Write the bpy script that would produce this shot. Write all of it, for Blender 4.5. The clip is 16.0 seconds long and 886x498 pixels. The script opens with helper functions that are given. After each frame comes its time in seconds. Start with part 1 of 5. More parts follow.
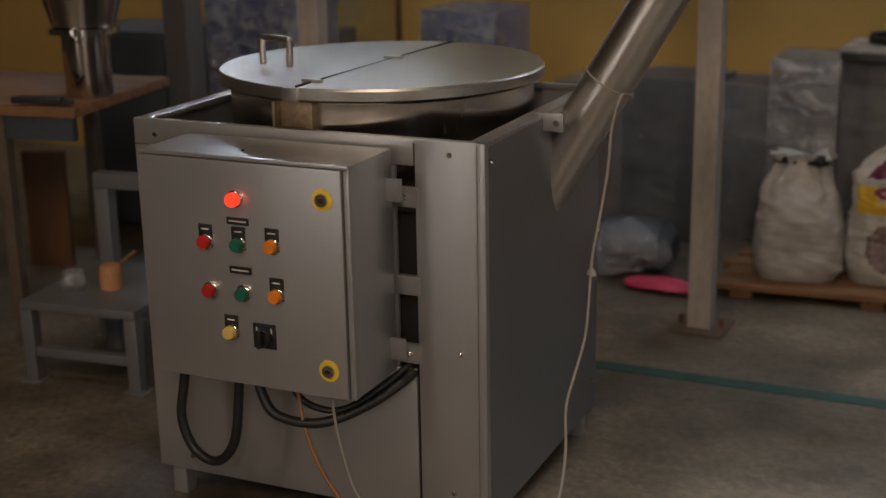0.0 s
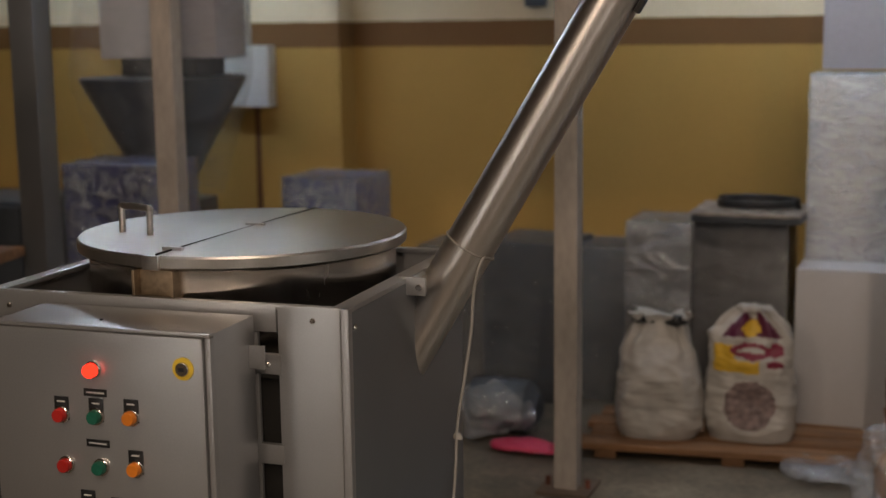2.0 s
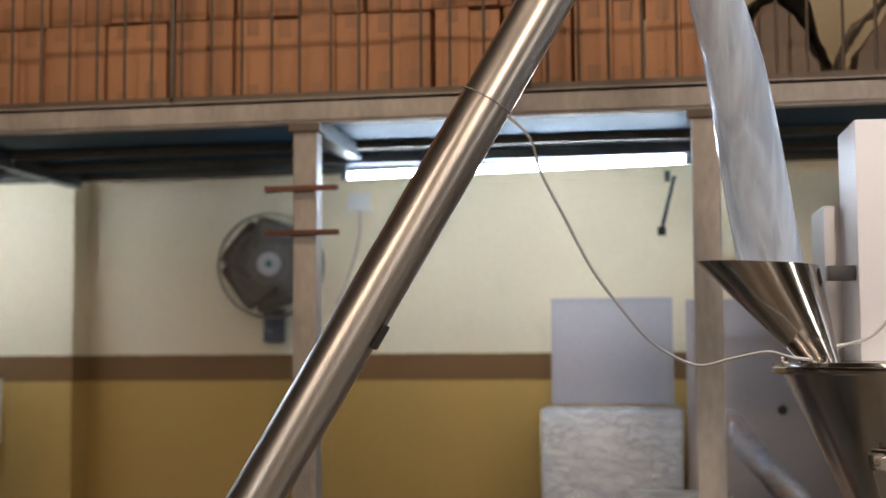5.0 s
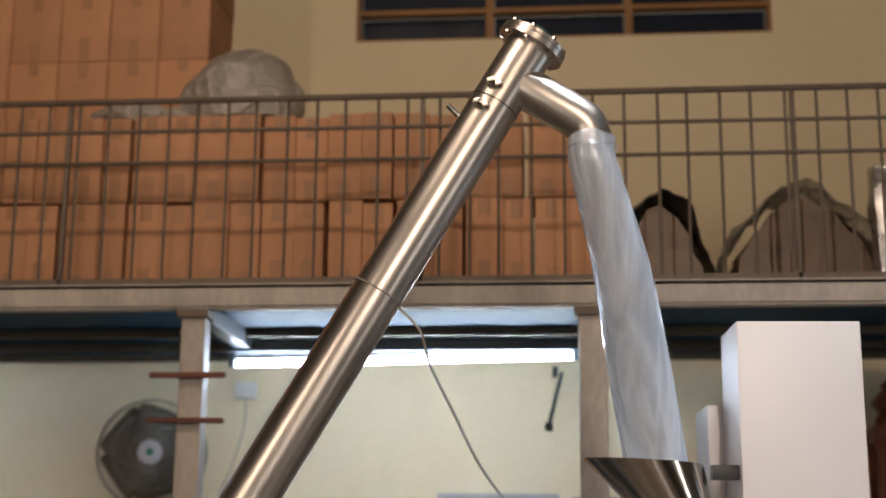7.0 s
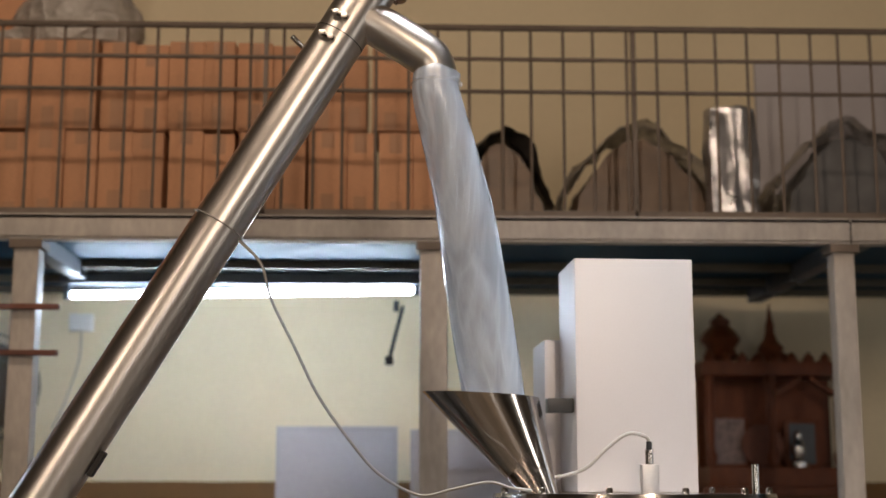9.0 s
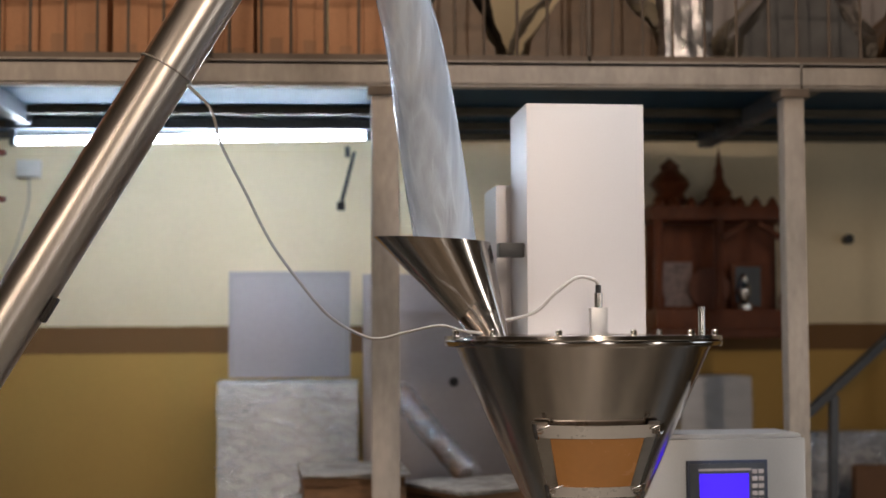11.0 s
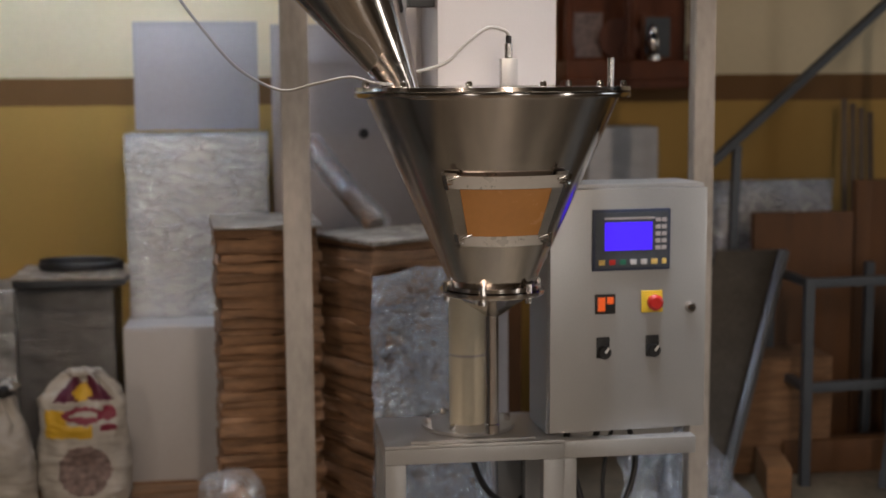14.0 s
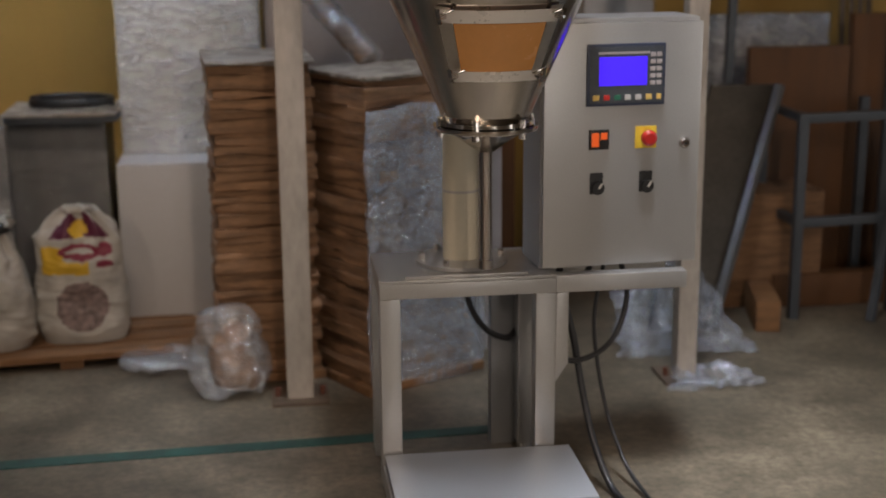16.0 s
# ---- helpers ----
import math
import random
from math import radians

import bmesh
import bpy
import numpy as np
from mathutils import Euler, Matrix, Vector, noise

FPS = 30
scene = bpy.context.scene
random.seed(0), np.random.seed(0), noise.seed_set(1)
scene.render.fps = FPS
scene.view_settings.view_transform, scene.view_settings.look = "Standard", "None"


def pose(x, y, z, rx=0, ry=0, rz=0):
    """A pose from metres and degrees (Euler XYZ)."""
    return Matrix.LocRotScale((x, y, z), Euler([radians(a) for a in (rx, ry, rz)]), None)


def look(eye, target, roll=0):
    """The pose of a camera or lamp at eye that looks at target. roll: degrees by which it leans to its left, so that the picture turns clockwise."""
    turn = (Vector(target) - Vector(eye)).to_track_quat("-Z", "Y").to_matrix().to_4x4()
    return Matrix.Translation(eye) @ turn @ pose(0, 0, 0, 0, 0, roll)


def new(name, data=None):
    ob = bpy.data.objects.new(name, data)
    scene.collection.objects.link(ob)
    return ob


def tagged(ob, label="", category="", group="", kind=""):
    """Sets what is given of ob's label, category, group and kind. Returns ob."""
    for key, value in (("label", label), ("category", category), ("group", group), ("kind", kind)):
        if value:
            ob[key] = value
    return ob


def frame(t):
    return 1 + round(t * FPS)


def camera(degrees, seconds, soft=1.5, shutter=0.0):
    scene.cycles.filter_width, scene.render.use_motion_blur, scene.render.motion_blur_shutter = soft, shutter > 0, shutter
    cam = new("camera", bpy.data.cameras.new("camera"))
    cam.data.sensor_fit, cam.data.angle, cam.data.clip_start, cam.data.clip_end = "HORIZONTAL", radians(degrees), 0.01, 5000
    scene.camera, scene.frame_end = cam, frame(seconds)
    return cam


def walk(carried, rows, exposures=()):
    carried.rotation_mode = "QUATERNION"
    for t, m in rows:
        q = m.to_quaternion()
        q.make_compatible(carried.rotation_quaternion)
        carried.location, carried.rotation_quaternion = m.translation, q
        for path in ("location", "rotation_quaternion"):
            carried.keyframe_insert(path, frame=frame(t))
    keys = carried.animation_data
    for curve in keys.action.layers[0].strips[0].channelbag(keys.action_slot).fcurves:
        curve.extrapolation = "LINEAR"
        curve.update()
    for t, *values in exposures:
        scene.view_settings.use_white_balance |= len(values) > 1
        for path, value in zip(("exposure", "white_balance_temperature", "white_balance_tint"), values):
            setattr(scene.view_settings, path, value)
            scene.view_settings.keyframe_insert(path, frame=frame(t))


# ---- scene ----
cam = camera(36.2, 16.0)
HC = 1.55
PATH = [
    (0.0, 26.99, -16.34, -1.01),
    (0.5, 26.59, -14.30, -1.11),
    (1.0, 25.47, -12.66, -1.08),
    (1.5, 23.20, -11.09, -0.88),
    (2.0, 20.99, -9.48, -0.75),
    (2.5, 19.44, -7.70, -0.64),
    (3.0, 18.25, -5.46, -0.59),
    (3.5, 17.09, -3.43, -0.55),
    (4.0, 14.96, -1.28, -0.46),
    (4.5, 11.90, 1.43, -0.40),
    (4.7, 10.93, 2.70, -0.39),
    (6.8, 6.24, 11.97, 0.50),
    (7.0, 5.22, 12.58, 0.48),
    (7.5, 2.75, 13.79, 0.40),
    (8.0, 0.63, 13.33, 0.30),
    (8.2, 0.04, 12.56, 0.26),
    (10.3, -2.92, 6.06, -0.20),
    (10.5, -3.10, 5.29, -0.21),
    (11.0, -3.61, 3.31, -0.27),
    (11.5, -4.26, 1.65, -0.29),
    (12.0, -4.76, -0.02, -0.31),
    (12.5, -4.89, -1.71, -0.36),
    (13.0, -5.30, -3.46, -0.35),
    (13.5, -6.54, -5.23, -0.34),
    (14.0, -7.34, -7.18, -0.35),
    (14.5, -7.40, -8.86, -0.37),
    (15.0, -7.68, -10.62, -0.36),
    (15.5, -7.61, -12.52, -0.44),
    (16.0, -7.57, -14.10, -0.45),
]
EXPOSURES = [(0.0, -0.36), (2.0, -0.2), (4.5, 0.08), (8.0, 0.0), (12.0, 0.0), (14.5, -0.08), (16.0, -0.06)]


def aim(yaw, pitch, roll):
    y, p = radians(yaw), radians(pitch)
    eye = Vector((0, 0, HC))
    return look(eye, eye + Vector((-math.sin(y) * math.cos(p), math.cos(y) * math.cos(p), math.sin(p))), roll)


walk(cam, [(t, aim(a, b, c)) for t, a, b, c in PATH], EXPOSURES)
cam.data.dof.use_dof = True
cam.data.dof.focus_distance = 2.98
cam.data.dof.aperture_fstop = 2.4

# ---- world and lights ----
world = bpy.data.worlds.new("world")
scene.world = world
world.use_nodes = True
wn = world.node_tree.nodes
sky = wn.new("ShaderNodeTexSky")
sky.sky_type, sky.sun_disc, sky.sun_elevation = "NISHITA", False, radians(8)
world.node_tree.links.new(sky.outputs[0], wn["Background"].inputs[0])
wn["Background"].inputs[1].default_value = 0.03


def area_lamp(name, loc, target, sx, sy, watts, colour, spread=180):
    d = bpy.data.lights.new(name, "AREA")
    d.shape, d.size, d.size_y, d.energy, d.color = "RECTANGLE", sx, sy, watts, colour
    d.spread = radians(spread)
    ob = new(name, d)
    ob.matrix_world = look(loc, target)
    return tagged(ob, "long workshop lamp overhead, added out of view", "lamp")


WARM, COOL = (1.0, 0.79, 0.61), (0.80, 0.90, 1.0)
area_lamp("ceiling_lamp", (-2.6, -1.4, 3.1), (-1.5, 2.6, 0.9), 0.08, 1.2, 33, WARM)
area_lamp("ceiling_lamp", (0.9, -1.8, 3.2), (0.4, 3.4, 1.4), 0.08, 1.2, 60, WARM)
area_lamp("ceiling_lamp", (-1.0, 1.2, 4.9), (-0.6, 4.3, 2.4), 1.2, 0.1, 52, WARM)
# Narrow cool lamp, added for the pale pool of light round the stand.
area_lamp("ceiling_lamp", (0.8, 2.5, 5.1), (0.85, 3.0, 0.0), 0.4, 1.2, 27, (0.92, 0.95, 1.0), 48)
# Unseen lamp added behind the camera, to brighten the floor reflected in the pot.
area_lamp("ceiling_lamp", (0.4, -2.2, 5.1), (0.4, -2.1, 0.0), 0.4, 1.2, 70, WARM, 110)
window_light = area_lamp("window_light", (4.97, 3.8, 1.6), (0.9, 3.2, 0.4), 1.3, 1.3, 11, COOL)
tagged(window_light, "daylight through the side window", "daylight")
for spot, goal in (((-3.1, -3.97, 1.15), (-1.5, 3.0, 1.2)), ((1.9, -3.97, 1.15), (0.9, 3.0, 1.2)), ((4.97, -0.2, 1.15), (-1.0, 2.2, 0.9))):
    tagged(area_lamp("door_light", spot, goal, 0.5, 1.9, 20, (1.0, 0.93, 0.86)), "daylight through a narrow doorway", "daylight")


# ---- materials ----
def mat(name, base, rough=0.5, metal=0.0, var=0.25, scale=6.0, bump=0.1, fine=60.0, stretch=(1, 1, 1), spec=0.5):
    m = bpy.data.materials.new(name)
    m.use_nodes = True
    n, l = m.node_tree.nodes, m.node_tree.links
    b = n["Principled BSDF"]
    tc, mp = n.new("ShaderNodeTexCoord"), n.new("ShaderNodeMapping")
    mp.inputs["Scale"].default_value = stretch
    l.new(tc.outputs["Object"], mp.inputs[0])
    big, small = n.new("ShaderNodeTexNoise"), n.new("ShaderNodeTexNoise")
    big.inputs["Scale"].default_value, big.inputs["Detail"].default_value = scale, 5
    small.inputs["Scale"].default_value, small.inputs["Detail"].default_value = fine, 4
    for t in (big, small):
        l.new(mp.outputs[0], t.inputs["Vector"])
    mix = n.new("ShaderNodeMix")
    mix.data_type = "FLOAT"
    mix.inputs[0].default_value = 0.35
    l.new(big.outputs[0], mix.inputs[2])
    l.new(small.outputs[0], mix.inputs[3])
    ramp = n.new("ShaderNodeValToRGB")
    ramp.color_ramp.elements[0].position, ramp.color_ramp.elements[1].position = 0.32, 0.68
    ramp.color_ramp.elements[0].color = (*[c * (1 - var) for c in base], 1)
    ramp.color_ramp.elements[1].color = (*[min(1, c * (1 + var * 0.6)) for c in base], 1)
    l.new(mix.outputs[0], ramp.inputs[0])
    info, hsv, mul = n.new("ShaderNodeObjectInfo"), n.new("ShaderNodeHueSaturation"), n.new("ShaderNodeMapRange")
    mul.inputs[3].default_value, mul.inputs[4].default_value = 1 - var * 0.5, 1 + var * 0.3
    l.new(info.outputs["Random"], mul.inputs[0])
    l.new(mul.outputs[0], hsv.inputs["Value"])
    l.new(ramp.outputs[0], hsv.inputs["Color"])
    l.new(hsv.outputs[0], b.inputs["Base Color"])
    rr = n.new("ShaderNodeMapRange")
    rr.inputs[3].default_value, rr.inputs[4].default_value = max(0.03, rough - 0.12), min(1, rough + 0.12)
    l.new(mix.outputs[0], rr.inputs[0])
    l.new(rr.outputs[0], b.inputs["Roughness"])
    b.inputs["Metallic"].default_value = metal
    b.inputs["Specular IOR Level"].default_value = spec
    if bump:
        bp = n.new("ShaderNodeBump")
        bp.inputs["Strength"].default_value, bp.inputs["Distance"].default_value = bump, 0.01
        l.new(mix.outputs[0], bp.inputs["Height"])
        l.new(bp.outputs[0], b.inputs["Normal"])
    return m


def turned(m, amount):
    """Lets a metal show the fine rings of turning or polishing round its axis."""
    n = m.node_tree.nodes
    tan = n.new("ShaderNodeTangent")
    tan.direction_type, tan.axis = "RADIAL", "Z"
    b = n["Principled BSDF"]
    b.inputs["Anisotropic"].default_value = amount
    m.node_tree.links.new(tan.outputs[0], b.inputs["Tangent"])
    return m


def glow(name, colour, strength, base=(0.5, 0.5, 0.5)):
    m = mat(name, base, 0.3, bump=0)
    b = m.node_tree.nodes["Principled BSDF"]
    b.inputs["Emission Color"].default_value, b.inputs["Emission Strength"].default_value = (*colour, 1), strength
    return m


def film_mat(name, opacity, scale=7.0, turn=(0.5, 0.35, 0.3), stretch=(1, 1, 2.6), tint=(0.8, 0.83, 0.88), rough=0.16, metal=0.45, depth=0.02, gain=1.7):
    """Creased plastic film: part clear, with sharp glossy folds and some glints painted in."""
    m = bpy.data.materials.new(name)
    m.use_nodes = True
    n, l = m.node_tree.nodes, m.node_tree.links
    b, tr, mx = n["Principled BSDF"], n.new("ShaderNodeBsdfTransparent"), n.new("ShaderNodeMixShader")
    b.inputs["Base Color"].default_value = (*tint, 1)
    b.inputs["Roughness"].default_value, b.inputs["Metallic"].default_value = rough, metal
    tc, mp = n.new("ShaderNodeTexCoord"), n.new("ShaderNodeMapping")
    mp.inputs["Rotation"].default_value, mp.inputs["Scale"].default_value = turn, stretch
    l.new(tc.outputs["Object"], mp.inputs[0])
    big, small = n.new("ShaderNodeTexNoise"), n.new("ShaderNodeTexNoise")
    big.inputs["Scale"].default_value, big.inputs["Detail"].default_value, big.inputs["Distortion"].default_value = scale, 2.5, 0.7
    small.inputs["Scale"].default_value, small.inputs["Detail"].default_value = scale * 3.1, 3
    l.new(mp.outputs[0], big.inputs["Vector"])
    l.new(mp.outputs[0], small.inputs["Vector"])

    def fold(src, width):
        sub, ab, mr = n.new("ShaderNodeMath"), n.new("ShaderNodeMath"), n.new("ShaderNodeMapRange")
        sub.operation, sub.inputs[1].default_value, ab.operation = "SUBTRACT", 0.5, "ABSOLUTE"
        mr.inputs[2].default_value, mr.inputs[3].default_value, mr.inputs[4].default_value = width, 1.0, 0.0
        l.new(src.outputs[0], sub.inputs[0])
        l.new(sub.outputs[0], ab.inputs[0])
        l.new(ab.outputs[0], mr.inputs[0])
        return mr

    f1, f2, add, lump_ = fold(big, 0.13), fold(small, 0.16), n.new("ShaderNodeMath"), n.new("ShaderNodeMath")
    add.operation, add.inputs[1].default_value = "MULTIPLY_ADD", 0.30
    lump_.operation, lump_.inputs[1].default_value = "MULTIPLY_ADD", 1.6
    l.new(f2.outputs[0], add.inputs[0])
    l.new(f1.outputs[0], add.inputs[2])
    l.new(big.outputs[0], lump_.inputs[0])
    l.new(add.outputs[0], lump_.inputs[2])
    bp = n.new("ShaderNodeBump")
    bp.inputs["Strength"].default_value, bp.inputs["Distance"].default_value = 0.85, depth
    l.new(lump_.outputs[0], bp.inputs["Height"])
    l.new(bp.outputs[0], b.inputs["Normal"])
    # Folds are made more opaque and pale, which paints in part of the glints.
    op = n.new("ShaderNodeMapRange")
    op.inputs[2].default_value, op.inputs[3].default_value, op.inputs[4].default_value = 1.2, opacity * 0.75, min(1, opacity * gain)
    l.new(add.outputs[0], op.inputs[0])
    l.new(op.outputs[0], mx.inputs[0])
    l.new(tr.outputs[0], mx.inputs[1])
    l.new(b.outputs[0], mx.inputs[2])
    l.new(mx.outputs[0], n["Material Output"].inputs[0])
    return m


def stained_floor():
    """Bare concrete with wide damp stains, scuffs and fine grit."""
    m = mat("concrete_floor", (0.112, 0.094, 0.070), 0.42, var=0.5, scale=1.3, bump=0.18, fine=45)
    n, l = m.node_tree.nodes, m.node_tree.links
    b = n["Principled BSDF"]
    tc, out = n.new("ShaderNodeTexCoord"), next(k for k in n if k.type == "HUE_SAT").outputs[0]
    for sc, low, a, z, det in ((0.9, 0.6, 0.40, 0.60, 7), (4.5, 0.72, 0.36, 0.62, 8), (34, 0.86, 0.35, 0.6, 3)):
        t, r, mx = n.new("ShaderNodeTexNoise"), n.new("ShaderNodeMapRange"), n.new("ShaderNodeMix")
        t.inputs["Scale"].default_value, t.inputs["Detail"].default_value, t.inputs["Roughness"].default_value = sc, det, 0.66
        r.inputs[1].default_value, r.inputs[2].default_value, r.inputs[3].default_value, r.inputs[4].default_value = a, z, low, 1.3
        mx.data_type, mx.blend_type, mx.inputs[0].default_value = "RGBA", "MULTIPLY", 1.0
        l.new(tc.outputs["Object"], t.inputs["Vector"])
        l.new(t.outputs[0], r.inputs[0])
        l.new(out, mx.inputs[6])
        l.new(r.outputs[0], mx.inputs[7])
        out = mx.outputs[2]
    l.new(out, b.inputs["Base Color"])
    return m


def wall_paint():
    """Ochre dado, brown stripe and pale cream above, as painted on the plaster."""
    m = mat("wall_paint", (0.5, 0.4, 0.2), 0.75, var=0.12, scale=1.5, bump=0.12, fine=40)
    n, l = m.node_tree.nodes, m.node_tree.links
    geo, sep, mr, ramp = n.new("ShaderNodeNewGeometry"), n.new("ShaderNodeSeparateXYZ"), n.new("ShaderNodeMapRange"), n.new("ShaderNodeValToRGB")
    wob = n.new("ShaderNodeTexNoise")
    wob.inputs["Scale"].default_value = 14
    l.new(geo.outputs["Position"], wob.inputs["Vector"])
    l.new(geo.outputs["Position"], sep.inputs[0])
    add = n.new("ShaderNodeMath")
    add.operation = "MULTIPLY_ADD"
    add.inputs[1].default_value = 0.006
    l.new(wob.outputs[0], add.inputs[0])
    l.new(sep.outputs[2], add.inputs[2])
    mr.inputs[1].default_value, mr.inputs[2].default_value = 0, 5
    l.new(add.outputs[0], mr.inputs[0])
    l.new(mr.outputs[0], ramp.inputs[0])
    e = ramp.color_ramp
    e.interpolation = "CONSTANT"
    e.elements[0].color = (0.465, 0.283, 0.072, 1)
    e.elements[1].position, e.elements[1].color = 1.438 / 5, (0.175, 0.085, 0.024, 1)
    x = e.elements.new(1.553 / 5)
    x.color = (0.74, 0.63, 0.43, 1)
    mixc = n.new("ShaderNodeMix")
    mixc.data_type, mixc.blend_type = "RGBA", "MULTIPLY"
    mixc.inputs[0].default_value = 0.5
    l.new(ramp.outputs[0], mixc.inputs[6])
    old = next(k for k in n if k.type == "VALTORGB" and k != ramp)
    old.color_ramp.elements[0].color, old.color_ramp.elements[1].color = (0.78, 0.76, 0.72, 1), (1, 1, 1, 1)
    l.new(old.outputs[0], mixc.inputs[7])
    l.new(mixc.outputs[2], n["Principled BSDF"].inputs["Base Color"])
    return m


